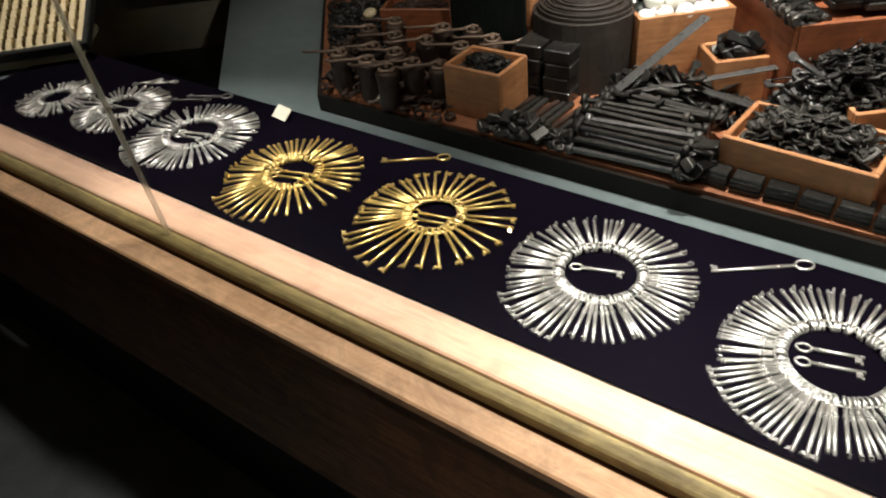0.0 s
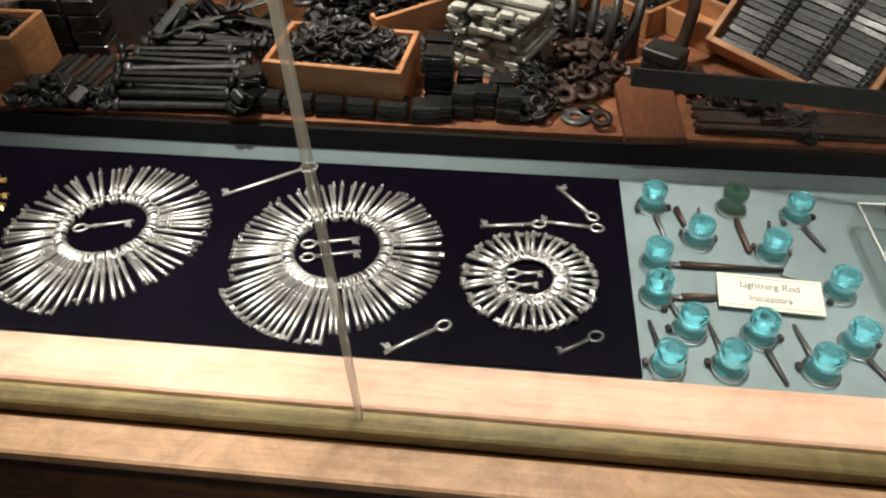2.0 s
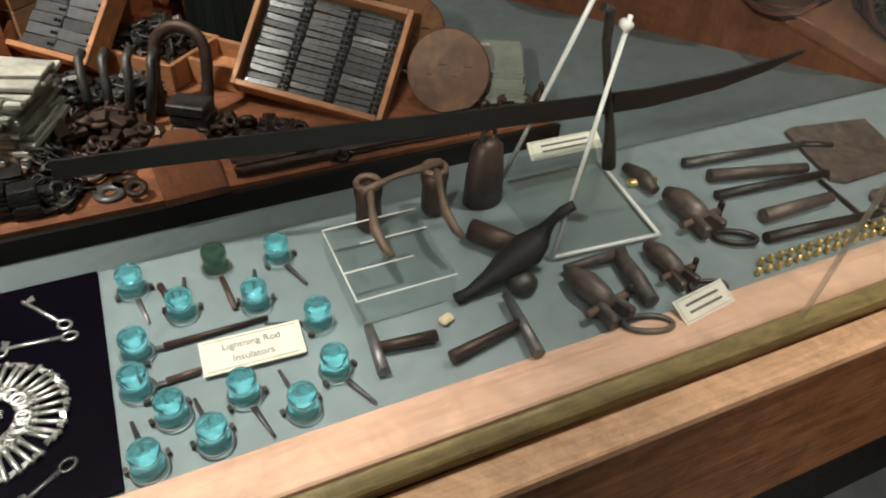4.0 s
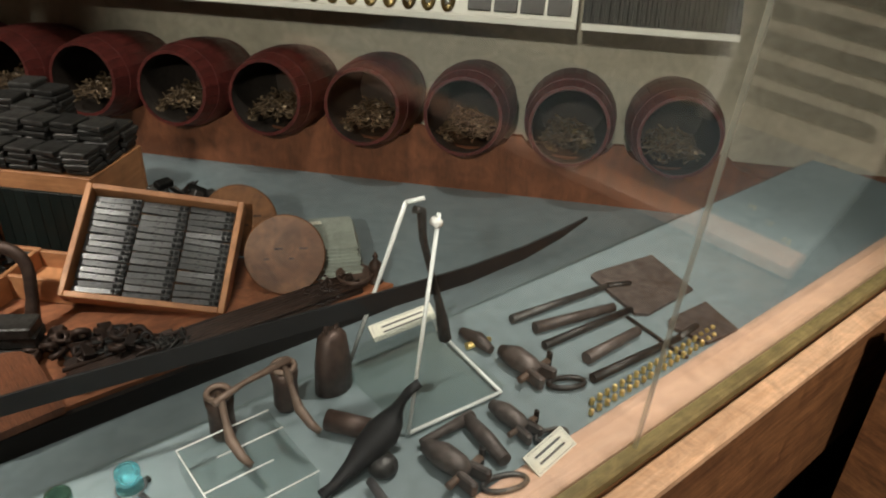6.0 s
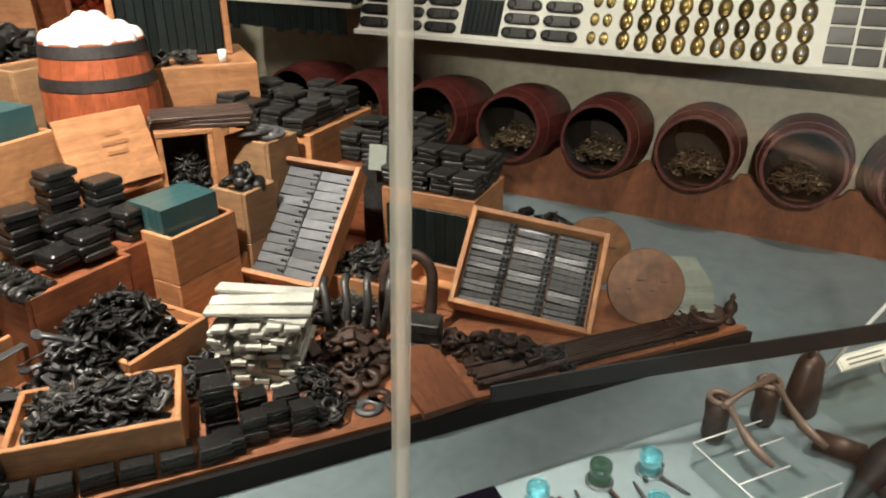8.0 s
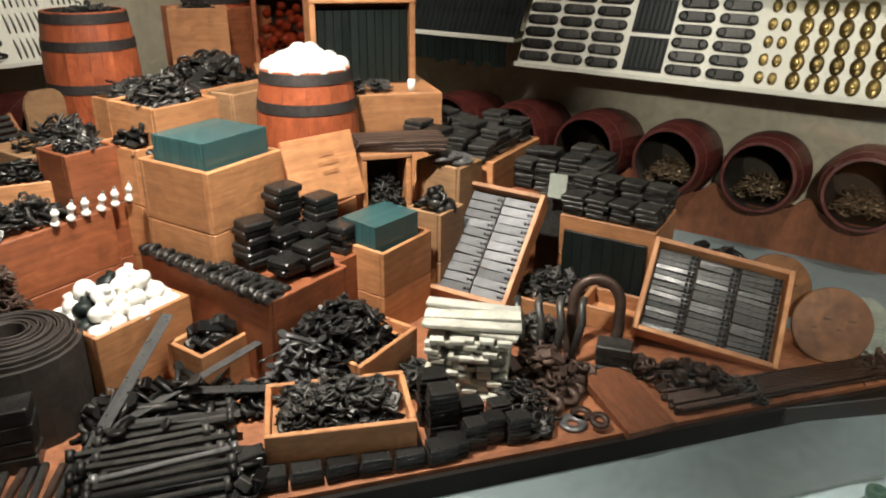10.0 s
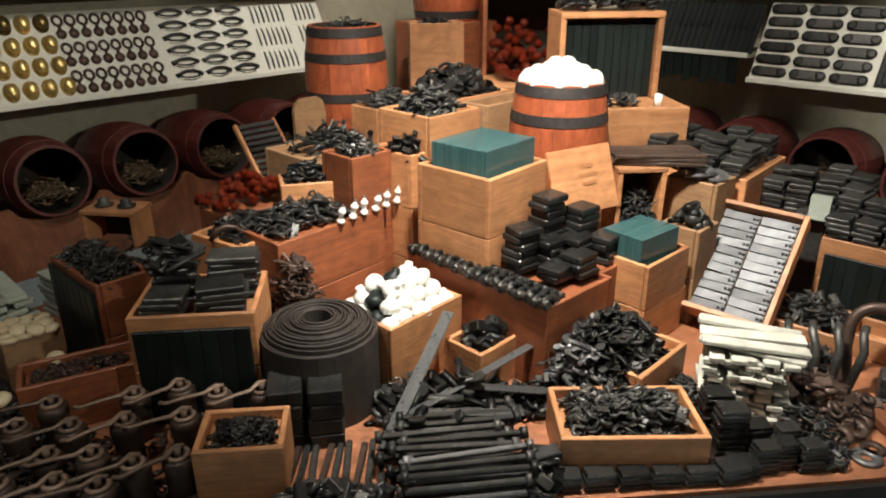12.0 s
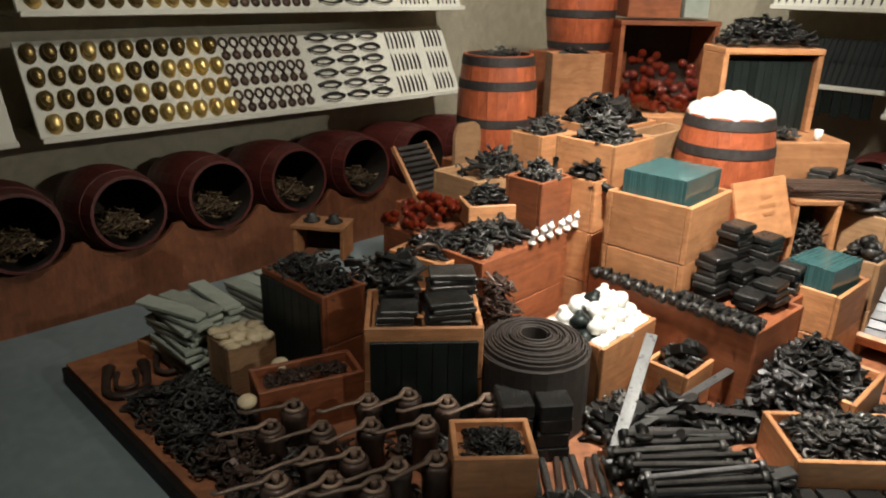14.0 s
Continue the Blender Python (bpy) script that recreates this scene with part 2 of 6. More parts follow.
SEAL.node_tree.links.new(mxs.outputs[0], half.inputs[1])
SEAL.node_tree.links.new(thin.outputs[0], half.inputs[2])
SEAL.node_tree.links.new(half.outputs[0], SEAL.node_tree.nodes["Material Output"].inputs["Surface"])

# ---- building blocks ----
I4 = Matrix.Identity(4)


class Soup:
    """Vertices and faces of one mesh, gathered piece by piece."""

    def __init__(self):
        self.v, self.f, self.s = [], [], []

    def grid(self, rings, m, smooth=True, closed=True, caps=True):
        """Skin between rings of equal length."""
        k, base = len(rings[0]), len(self.v)
        for ring in rings:
            self.v += [m @ Vector(p) for p in ring]
        for i in range(len(rings) - 1):
            for j in range(k if closed else k - 1):
                a, b = base + i * k + j, base + i * k + (j + 1) % k
                self.f.append((a, b, b + k, a + k))
                self.s.append(smooth)
        if caps and closed:
            self.f.append(tuple(base + j for j in reversed(range(k))))
            self.f.append(tuple(base + (len(rings) - 1) * k + j for j in range(k)))
            self.s += [False, False]
        return self

    def box(self, sx, sy, sz, m=I4, c=None):
        """A chamfered box, centred."""
        if c is None:
            c = min(sx, sy, sz) * 0.08
        x, y, z = sx / 2, sy / 2, sz / 2
        d = c

        def ring(a, b, h):
            return [(-a + d, -b, h), (a - d, -b, h), (a, -b + d, h), (a, b - d, h), (a - d, b, h), (-a + d, b, h), (-a, b - d, h), (-a, -b + d, h)]
        if c <= 0:
            return self.grid([[(-x, -y, h), (x, -y, h), (x, y, h), (-x, y, h)] for h in (-z, z)], m, False)
        return self.grid([ring(x - d, y - d, -z), ring(x, y, -z + d), ring(x, y, z - d), ring(x - d, y - d, z)], m, False)

    def lathe(self, profile, n=20, m=I4, caps=True):
        """Profile: (radius, height) from bottom to top."""
        return self.grid([[(r * math.cos(2 * math.pi * i / n), r * math.sin(2 * math.pi * i / n), h) for i in range(n)] for r, h in profile], m, True, True, caps)

    def ball(self, r, m=I4, n=12, flat=1.0):
        k = max(5, n // 2)
        return self.lathe([(max(1e-4, r * math.sin(math.pi * i / k)), -r * flat * math.cos(math.pi * i / k)) for i in range(k + 1)], n, m)

    def tube(self, pts, r, n=6, m=I4, closed=False, flat=1.0):
        """A round or flattened bar along points."""
        pts = [Vector(p) for p in pts]
        rings = []
        for i, p in enumerate(pts):
            if closed:
                d = pts[(i + 1) % len(pts)] - pts[i - 1]
            else:
                d = pts[min(i + 1, len(pts) - 1)] - pts[max(i - 1, 0)]
            d.normalize()
            side = d.cross(Vector((0, 0, 1)))
            if side.length < 1e-3:
                side = Vector((1, 0, 0))
            side.normalize()
            up = d.cross(side)
            rr = r[i] if isinstance(r, (list, tuple)) else r
            rings.append([tuple(p + side * (rr * math.cos(2 * math.pi * j / n)) + up * (rr * flat * math.sin(2 * math.pi * j / n))) for j in range(n)])
        if closed:
            rings.append(rings[0])
        return self.grid(rings, m, True, True, not closed)

    def torus(self, big, small, m=I4, n=14, k=6, oval=1.0):
        return self.tube([(big * math.cos(2 * math.pi * i / n), big * oval * math.sin(2 * math.pi * i / n), 0) for i in range(n)], small, k, m, True)

    def mesh(self, name, mat):
        me = bpy.data.meshes.new(name)
        me.from_pydata([tuple(p) for p in self.v], [], self.f)
        me.polygons.foreach_set("use_smooth", self.s)
        me.materials.append(mat)
        me.update()
        return me


def part(name, soup, mat, parent=None, label="", m=None):
    ob = new(name, soup if isinstance(soup, bpy.types.Mesh) else soup.mesh(name, mat))
    ob.parent = parent
    if m is not None:
        ob.matrix_basis = m
    if label:
        ob["label"] = label
    return ob


def thing(name, label, category, m=I4, group="", kind=""):
    ob = new(name)
    ob.empty_display_size = 0.05
    ob.matrix_basis = m
    return tagged(ob, label, category, group, kind)


def solo(name, soup, mat, label, category, m=I4, group="", kind=""):
    """A thing of one mesh."""
    return tagged(part(name, soup, mat, None, "", m), label, category, group, kind)


def at(x, y, z=0.0, yaw=0.0, rx=0.0, ry=0.0):
    return Matrix.Translation((x, y, z)) @ Matrix.Rotation(radians(yaw), 4, "Z") @ Matrix.Rotation(radians(rx), 4, "X") @ Matrix.Rotation(radians(ry), 4, "Y")


def prism(points, z0, z1):
    s = Soup()
    return s.grid([[(x, y, z) for x, y in points] for z in (z0, z1)], I4, False)


def slab(name, points, z0, z1, mat, label, category):
    return solo(name, prism(points, z0, z1), mat, label, category, kind="structure")


# ---- setting ----
FLOOR_Z, TRAY_Z, SHELF_Z = 0.51, 0.58, 0.89
NL, DL = Vector((-0.643, 0.766, 0)), Vector((0.766, 0.643, 0))
NR, DR = Vector((0.766, 0.643, 0)), Vector((0.643, -0.766, 0))
WALL_L, WALL_R = 4.32, 3.32


def on_left(s, n, z=0.0):
    p = DL * s + NL * n
    return Vector((p.x, p.y, z))


def on_right(s, n, z=0.0):
    p = DR * s + NR * n
    return Vector((p.x, p.y, z))


def frame_left(s, n, z):
    """x along the left wall towards the corner, y into the wall."""
    m = Matrix((DL, NL, Vector((0, 0, 1)))).transposed().to_4x4()
    return Matrix.Translation(on_left(s, n, z)) @ m


def frame_right(s, n, z):
    m = Matrix((DR, NR, Vector((0, 0, 1)))).transposed().to_4x4()
    return Matrix.Translation(on_right(s, n, z)) @ m


slab("floor", [(-5.2, -3.0), (5.2, -3.0), (5.2, 6.6), (-5.2, 6.6)], -0.1, 0.0, CARPET, "dark grey carpet of the dim museum room", "floor")
slab("ceiling", [(-5.2, -3.0), (5.2, -3.0), (5.2, 6.6), (-5.2, 6.6)], 2.7, 2.8, CEILING, "dark painted ceiling over the exhibit", "ceiling")
solo("wall_left", Soup().box(6.4, 0.12, 2.69, I4, 0), WALL_PAINT, "cream painted wall behind the kegs and boards", "wall", frame_left(0.12, WALL_L + 0.06, 1.35), kind="structure")
solo("wall_right", Soup().box(6.9, 0.12, 2.69, I4, 0), WALL_PAINT, "cream painted wall behind the kegs and boards", "wall", frame_right(-0.99, WALL_R + 0.06, 1.35), kind="structure")
for nm, sx, sy, x, y in (("wall_south", 10.4, 0.1, 0, -2.95), ("wall_west", 0.1, 9.4, -5.15, 1.8), ("wall_east", 0.1, 9.4, 5.15, 1.8), ("wall_north", 10.4, 0.1, 0, 6.55)):
    solo(nm, Soup().box(sx, sy, 2.69, I4, 0), ROOM_WALL, "dim plain wall of the museum room", "wall", at(x, y, 1.35), kind="structure")
slab("display_floor", [(-3.30, 2.56), (-1.64, 0.97), (-1.64, 0.62), (3.6, 0.62), (3.75, 0.7), (-0.25, 5.3)], FLOOR_Z - 0.04, FLOOR_Z, FLOOR_BLUE, "blue-grey painted floor of the display case", "display floor")
slab("support_base", [(-3.22, 2.60), (-1.62, 1.0), (-1.62, 0.66), (3.5, 0.66), (3.6, 0.78), (-0.25, 5.2)], 0.0, FLOOR_Z - 0.045, BOARD_BLACK, "dark plinth under the display floor", "plinth")
TRAY = [(-1.69, 1.52), (1.52, 1.52), (1.40, 1.70), (0.35, 3.0), (0.0, 3.75), (-0.5, 4.0), (-2.40, 2.32)]
tray = thing("display_tray", "low copper-toned wooden tray with dark sides on the display floor", "tray")
part("top_board", prism([(x * 0.994 - 0.001, 1.535 + (y - 1.52) * 0.99) for x, y in TRAY], TRAY_Z - 0.012, TRAY_Z), TRAY_TOP, tray, "copper-orange wooden board")
part("side_boards", prism(TRAY, FLOOR_Z, TRAY_Z - 0.012), TRAY_EDGE, tray, "near-black side boards")

# the long shelf and the front rim of the case
X0, X1 = -2.6, 2.7
shelf = thing("front_shelf", "blue-grey shelf along the front of the case", "shelf")
part("shelf_board", prism([(-2.05, 0.607), (X1, 0.607), (X1, 0.967), (-2.05, 0.967)], SHELF_Z - 0.022, SHELF_Z - 0.002), FLOOR_BLUE, shelf)
part("edge_strip", Soup().box(X1 - 0.4, 0.006, 0.008, at((X1 + 0.4) / 2, 0.968, SHELF_Z - 0.001), 0.001), ACRYLIC, shelf, "bright clear acrylic edge strip")
solo("velvet_cloth", Soup().box(2.40, 0.358, 0.004, at(-0.82, 0.787, SHELF_Z + 0.002), 0.001), VELVET, "black velvet cloth laid under the keys on the shelf", "cloth")
rim = thing("case_front", "wooden front of the display case with a pale rim", "display case", kind="structure")
L = X1 - X0 + 0.06
XC = (X0 + X1) / 2
part("rim_board", Soup().box(L, 0.066, 0.03, at(XC, 0.573, SHELF_Z - 0.012), 0.003), RIM_WOOD, rim, "pale worn wooden rim board")
part("glass_channel", Soup().box(L, 0.026, 0.022, at(XC, 0.5265, SHELF_Z - 0.014), 0.003), OLIVE_WOOD, rim, "olive varnished channel strip")
# brown strip added low in the gap; its dark colour gives the shade line
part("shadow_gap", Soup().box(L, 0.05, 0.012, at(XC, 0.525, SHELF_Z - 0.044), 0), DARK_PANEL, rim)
part("ledge_board", Soup().box(L, 0.045, 0.02, at(XC, 0.4830, SHELF_Z - 0.027), 0.003), LEDGE_WOOD, rim, "pale wooden ledge")
part("front_panel", Soup().box(L, 0.02, 0.38, at(XC, 0.484, SHELF_Z - 0.228), 0.003), DARK_PANEL, rim, "brown stained front panel")
part("toe_board", Soup().box(L, 0.02, 0.38, at(XC, 0.56, 0.19), 0.002), BOARD_BLACK, rim, "black recessed toe board")
JOINTS = [X0, -1.032, 0.072, 1.25, 2.43, X1]
for a, b in zip(JOINTS, JOINTS[1:]):
    w = thing("window_%d" % (JOINTS.index(a) + 1), "clear glass pane in the front of the case", "window", at((a + b) / 2, 0.53, SHELF_Z - 0.008, 0, 3.4), kind="structure")
    part("pane", Soup().box(b - a - 0.006, 0.006, 1.80, at(0, 0, 0.90), 0), PANE, w)
for x, wide in zip(JOINTS[1:4], (0.0070, 0.0070, 0.0030)):
    solo("glass_joint", Soup().box(wide, 0.008, 1.79, at(x, 0.53, SHELF_Z, 0, 3.4) @ at(0, 0, 0.89), 0.001), SEAL, "milky sealed joint between two glass panes", "glass joint", kind="structure")

# ---- kegs along the walls ----


def keg_mesh_parts(parent, r_end, r_mid, length, stave_mat, open_end=True, hoops=(0.12, 0.34, 0.66, 0.88), n=26, hoop_mat=None):
    """A keg standing on its base, axis z."""
    def rad(u):
        return r_end + (r_mid - r_end) * math.sin(math.pi * u)
    for k in range(n):
        s = Soup()
        a0, a1 = 2 * math.pi * (k + 0.01) / n, 2 * math.pi * (k + 0.99) / n
        rings = []
        for i in range(7):
            u = i / 6
            r, q = rad(u), rad(u) - 0.012
            rings.append([(r * math.cos(a0), r * math.sin(a0), u * length), (r * math.cos(a1), r * math.sin(a1), u * length), (q * math.cos(a1), q * math.sin(a1), u * length), (q * math.cos(a0), q * math.sin(a0), u * length)])
        s.grid(rings, I4, False)
        part("stave", s, stave_mat, parent)
    for u in hoops:
        w = 0.018
        r0, r1 = rad(u - w / length) + 0.002, rad(u + w / length) + 0.002
        band = Soup().lathe([(r0 - 0.003, u * length - w), (r0, u * length - w), (r1, u * length + w), (r1 - 0.003, u * length + w)], 52, I4, False)
        band.s = [False] * len(band.s)
        part("hoop", band, hoop_mat or HOOP, parent, "dark iron hoop")
    part("base", Soup().lathe([(r_end - 0.01, 0.02), (r_end - 0.01, 0.035)], 26), INNER_SHADE, parent)
    # sleeve added within the staves to darken the hollow as shade would
    part("lining", Soup().lathe([(rad(i / 6) - 0.014, i / 6 * (length - 0.002) + 0.001) for i in range(7)], 26, I4, False), INNER_SHADE, parent, "inside of the keg, its shade put into a dark colour")


def rubble(n, rx, ry, h, size, seed, shapes=("bar",)):
    """A mound of small loose pieces, centred, resting on z = 0."""
    rnd = random.Random(seed)
    s = Soup()
    for _ in range(n):
        x, y = rnd.uniform(-1, 1), rnd.uniform(-1, 1)
        dome = max(0.0, 1 - max(abs(x), abs(y)) ** 3)
        z = size * 0.2 + h * dome * rnd.uniform(0.35, 1.0)
        m = at(x * rx, y * ry, z, rnd.uniform(0, 360), rnd.gauss(0, 24), rnd.gauss(0, 24))
        k = size * rnd.uniform(0.7, 1.25)
        shape = rnd.choice(shapes)
        if shape == "bar":
            s.box(k, k * 0.16, k * 0.10, m, k * 0.015)
            s.box(k * 0.16, k * 0.28, k * 0.16, m @ at(k * 0.45, 0, 0), k * 0.02)
        elif shape == "plate":
            s.box(k, k * 0.42, k * 0.08, m, k * 0.02)
            s.tube([(-k * 0.5, -k * 0.24, 0.02 * k), (k * 0.5, -k * 0.24, 0.02 * k)], k * 0.075, 6, m)
            s.box(k * 0.3, k * 0.2, k * 0.14, m @ at(k * 0.2, k * 0.08, k * 0.07), k * 0.02)
            s.lathe([(k * 0.07, k * 0.03), (k * 0.07, k * 0.09)], 6, m @ at(-k * 0.3, k * 0.05, 0))
        elif shape == "ring":
            s.torus(k * 0.34, k * 0.09, m, 12, 5)
        elif shape == "nut":
            s.lathe([(k * 0.2, -k * 0.1), (k * 0.42, -k * 0.12), (k * 0.42, k * 0.12), (k * 0.2, k * 0.1), (k * 0.2, -k * 0.1)], 8, m, False)
        elif shape == "hook":
            s.tube([(-k * 0.55, 0, 0), (0, 0, 0), (k * 0.3, k * 0.08, 0), (k * 0.45, k * 0.26, 0), (k * 0.3, k * 0.44, 0), (k * 0.1, k * 0.42, 0)], k * 0.07, 5, m)
        elif shape == "block":
            s.box(k, k * 0.6, k * 0.42, m, k * 0.05)
        elif shape == "strap":
            s.tube([(-k * 0.8, 0, 0), (-k * 0.3, 0, k * 0.06), (k * 0.3, 0, k * 0.06), (k * 0.8, 0, 0)], k * 0.11, 4, m, False, 0.3)
            s.lathe([(k * 0.16, -k * 0.04), (k * 0.16, k * 0.04)], 8, m @ at(k * 0.8, 0, 0))
        elif shape == "fork":
            s.tube([(-k * 0.6, 0, 0), (k * 0.2, 0, 0)], k * 0.06, 5, m)
            s.tube([(k * 0.6, k * 0.25, 0), (k * 0.25, k * 0.2, 0), (k * 0.15, 0, 0), (k * 0.25, -k * 0.2, 0), (k * 0.6, -k * 0.25, 0)], k * 0.055, 5, m)
        elif shape == "ball":
            s.ball(k * 0.5, m, 12)
        elif shape == "nail":
            s.tube([(-k * 0.5, 0, 0), (k * 0.5, 0, 0)], k * 0.05, 4, m)
            s.lathe([(k * 0.12, 0), (k * 0.12, k * 0.05)], 6, m @ at(k * 0.5, 0, 0, 0, 0, 90))
    return s


def pile(name, label, category, x, y, z, yaw, rx, ry, h, n, size, shapes, mat, seed):
    return solo(name, rubble(int(n * 1.5), rx, ry, h, size * 0.88, seed, shapes), mat, label, category, at(x, y, z, yaw), kind="stuff")


proto = thing("nail_keg", "old dark red wooden keg lying open on the bench", "keg", group="kegs along the walls")
keg_mesh_parts(proto, 0.143, 0.172, 0.46, KEG_DARK, True, (0.1, 0.80), 26, KEG_DARK)
part("nails", rubble(200, 0.080, 0.15, 0.070, 0.05, 5, ("nail", "nail", "hook")), NAILS, proto, "loose rusty nails and hooks", at(-0.088, 0, 0.30, 0, 0, 90) @ at(0, 0, 0, 90))


def lying(mf, tilt=-7):
    """Turns a keg to lie with its open end to the room."""
    return mf @ Matrix.Rotation(radians(90 + tilt), 4, "X") @ Matrix.Rotation(radians(90), 4, "Z")


LEFT_S = [-0.30 + 0.378 * i for i in range(-2, 7)]
RIGHT_S = [-2.40 + 0.377 * i for i in range(0, 9)]
first = True
for mf in [frame_left(s, 3.74 + 0.46, 0.838) for s in LEFT_S] + [frame_right(s, 2.88 + 0.44, 0.800) for s in RIGHT_S]:
    if first:
        proto.matrix_basis = lying(mf)
        first = False
    else:
        copy_thing(proto, lying(mf))


def fence(name, mf, length, step, phase, height, r):
    """A bench front with a scalloped top edge and a board behind it."""
    t = thing(name, "brown wooden bench front with scalloped top holding the kegs", "bench", mf)
    n = int(length / 0.02)
    rings = []
    for i in range(n + 1):
        x = -length / 2 + length * i / n
        d = ((x - phase + step / 2) % step) - step / 2
        z = height if abs(d) > r else height - math.sqrt(max(0, r * r - d * d)) * 0.42
        rings.append([(x, -0.011, 0), (x, 0.011, 0), (x, 0.011, z), (x, -0.011, z)])
    s = Soup()
    s.grid(rings, I4, False)
    part("front_board", s, FENCE_WOOD, t)
    part("bench_top", Soup().box(length, 0.27, 0.02, at(0, 0.15, height - 0.13), 0.002), FENCE_WOOD, t)
    return t


fence("keg_bench", frame_left(0.45, 3.78, FLOOR_Z), 3.6, 0.378, -0.30 - 0.45, 0.295, 0.165)
fence("keg_bench", frame_right(-0.33, 3.02, FLOOR_Z), 4.4, 0.377, -2.40 + 0.33, 0.245, 0.165)

# ---- slanted display boards on the walls ----


def rose(r, oval):
    return Soup().lathe([(r, 0), (r, 0.004), (r * 0.90, 0.008), (r * 0.62, 0.009), (r * 0.60, 0.018), (r * 0.78, 0.028), (r * 0.74, 0.038), (r * 0.45, 0.045), (0.0005, 0.046)], 16, Matrix.Diagonal((1, oval, 1, 1)))


def board_frame(mf, width, slope, lean, back_mat, name, label):
    """A board leaning back on a shelf: x along, y up the slope, z off the face. Returns the thing and the face's pose."""
    t = thing(name, label, "display board", mf)
    face = Matrix.Rotation(radians(90 - lean), 4, "X")
    part("panel", Soup().box(width, slope, 0.018, face @ at(0, slope / 2, -0.009), 0.002), back_mat, t)
    part("shelf", Soup().box(width, 0.34, 0.016, at(0, 0.15, -0.012), 0.002), SHELF_GREY, t, "grey shelf under the board")
    part("lip", Soup().box(width, 0.014, 0.022, at(0, -0.026, -0.006), 0.002), BOARD_WHITE, t, "pale front lip")
    return t, face


def put(t, face, mesh, name, x, y, turn=0.0):
    return part(name, mesh, None, t, "", face @ at(x, y, 0, turn))


M_ROSE = rose(0.031, 1.3).mesh("knob", OLD_BRASS)
M_ROSE_B = rose(0.031, 1.3).mesh("knob", BRASS)
s = Soup()
s.torus(0.0185, 0.0062, at(0, 0.026, 0.006), 16, 6, 1.15)
s.lathe([(0.022, 0), (0.022, 0.006), (0.011, 0.013), (0.0005, 0.015)], 12, at(0, -0.032, 0))
s.box(0.012, 0.03, 0.008, at(0, -0.005, 0.005))
M_FIG8 = s.mesh("escutcheon", BROWN_IRON)
s = Soup()
s.tube([(-0.066, -0.004, 0.004), (-0.050, 0.004, 0.010), (-0.022, 0.013, 0.014), (0.022, 0.013, 0.014), (0.050, 0.004, 0.010), (0.066, -0.004, 0.004)], [0.012, 0.008, 0.0075, 0.0075, 0.008, 0.012], 6, I4, False, 0.6)
s.tube([(-0.056, 0, 0.008), (-0.040, -0.016, 0.020), (0, -0.022, 0.024), (0.040, -0.016, 0.020), (0.056, 0, 0.008)], 0.0045, 6)
M_PULL = s.mesh("drawer_pull", IRON)
s = Soup()
s.tube([(0, -0.045, 0.006), (0, 0.0, 0.012), (0, 0.045, 0.006)], [0.004, 0.006, 0.003], 6)
M_PIN = s.mesh("pin", STEEL)
s = Soup()
s.box(0.116, 0.046, 0.012, at(0, 0, 0.006), 0.005)
s.lathe([(0.021, 0.0), (0.021, 0.012), (0.012, 0.016)], 12, at(-0.055, 0, 0))
s.lathe([(0.021, 0.0), (0.021, 0.012), (0.012, 0.016)], 12, at(0.055, 0, 0))
M_LONG = s.mesh("door_plate", IRON)
s = Soup()
s.lathe([(0.026, 0), (0.026, 0.005), (0.020, 0.010), (0.0005, 0.012)], 14, Matrix.Diagonal((1, 1.45, 1, 1)))
M_OVAL = s.mesh("oval_plate", OLD_BRASS)
s = Soup()
s.lathe([(0.011, 0), (0.010, 0.006), (0.006, 0.011), (0.0005, 0.012)], 10, Matrix.Diagonal((1, 1.35, 1, 1)) @ at(0, 0, 0.010))
M_OVAL_IN = s.mesh("oval_centre", BRASS)
M_OVAL_SIL = s.mesh("oval_centre", SILVER)
M_SLAB = Soup().box(0.080, 0.058, 0.010, at(0, 0, 0.005), 0.002).mesh("grey_plate", IRON)
M_THIN = Soup().box(0.018, 0.13, 0.010, at(0, 0, 0.005), 0.002).mesh("thin_plate", SLATE)

# left wall: knobs, escutcheons, pulls and pins
LEAN = 26
for zz, tier in ((1.165, 0), (1.615, 1)):
    t, face = board_frame(frame_left(0.98, 3.99 + 0.0 * tier, zz), 2.2, 0.375, LEAN, BOARD_WHITE, "display_board", "white slanted wall board set with rows of brass knobs and pulls")
    for row in range(4):
        for i in range(11):
            x = -1.04 + 0.0726 * i - 0.006 * row
            put(t, face, M_ROSE_B if (i > 6 and row in (0, 1, 2)) or (i + row) % 6 == 0 else M_ROSE, "knob", x, 0.048 + row * 0.092)
    for row in range(3):
        for i in range(8):
            put(t, face, M_FIG8, "escutcheon", -0.265 + 0.052 * i, 0.062 + row * 0.122)
    for row in range(6):
        for i in range(3):
            put(t, face, M_PULL, "drawer_pull", 0.235 + 0.155 * i, 0.038 + row * 0.060)
    for row in range(3):
        for i in range(12):
            put(t, face, M_PIN, "pin", 0.67 + 0.030 * i + (0.05 if i > 6 else 0), 0.06 + row * 0.122)
t, face = board_frame(frame_left(-0.75, 3.99, 1.165), 1.1, 0.40, LEAN, BOARD_WHITE, "display_board", "white slanted wall board with a black plate panel")
part("black_panel", Soup().box(0.5, 0.3, 0.01, face @ at(0.25, 0.25, 0.006), 0.002), BOARD_BLACK, t, "black panel of plates")
for i in range(8):
    put(t, face, M_ROSE, "knob", -0.5 + 0.088 * i, 0.05)

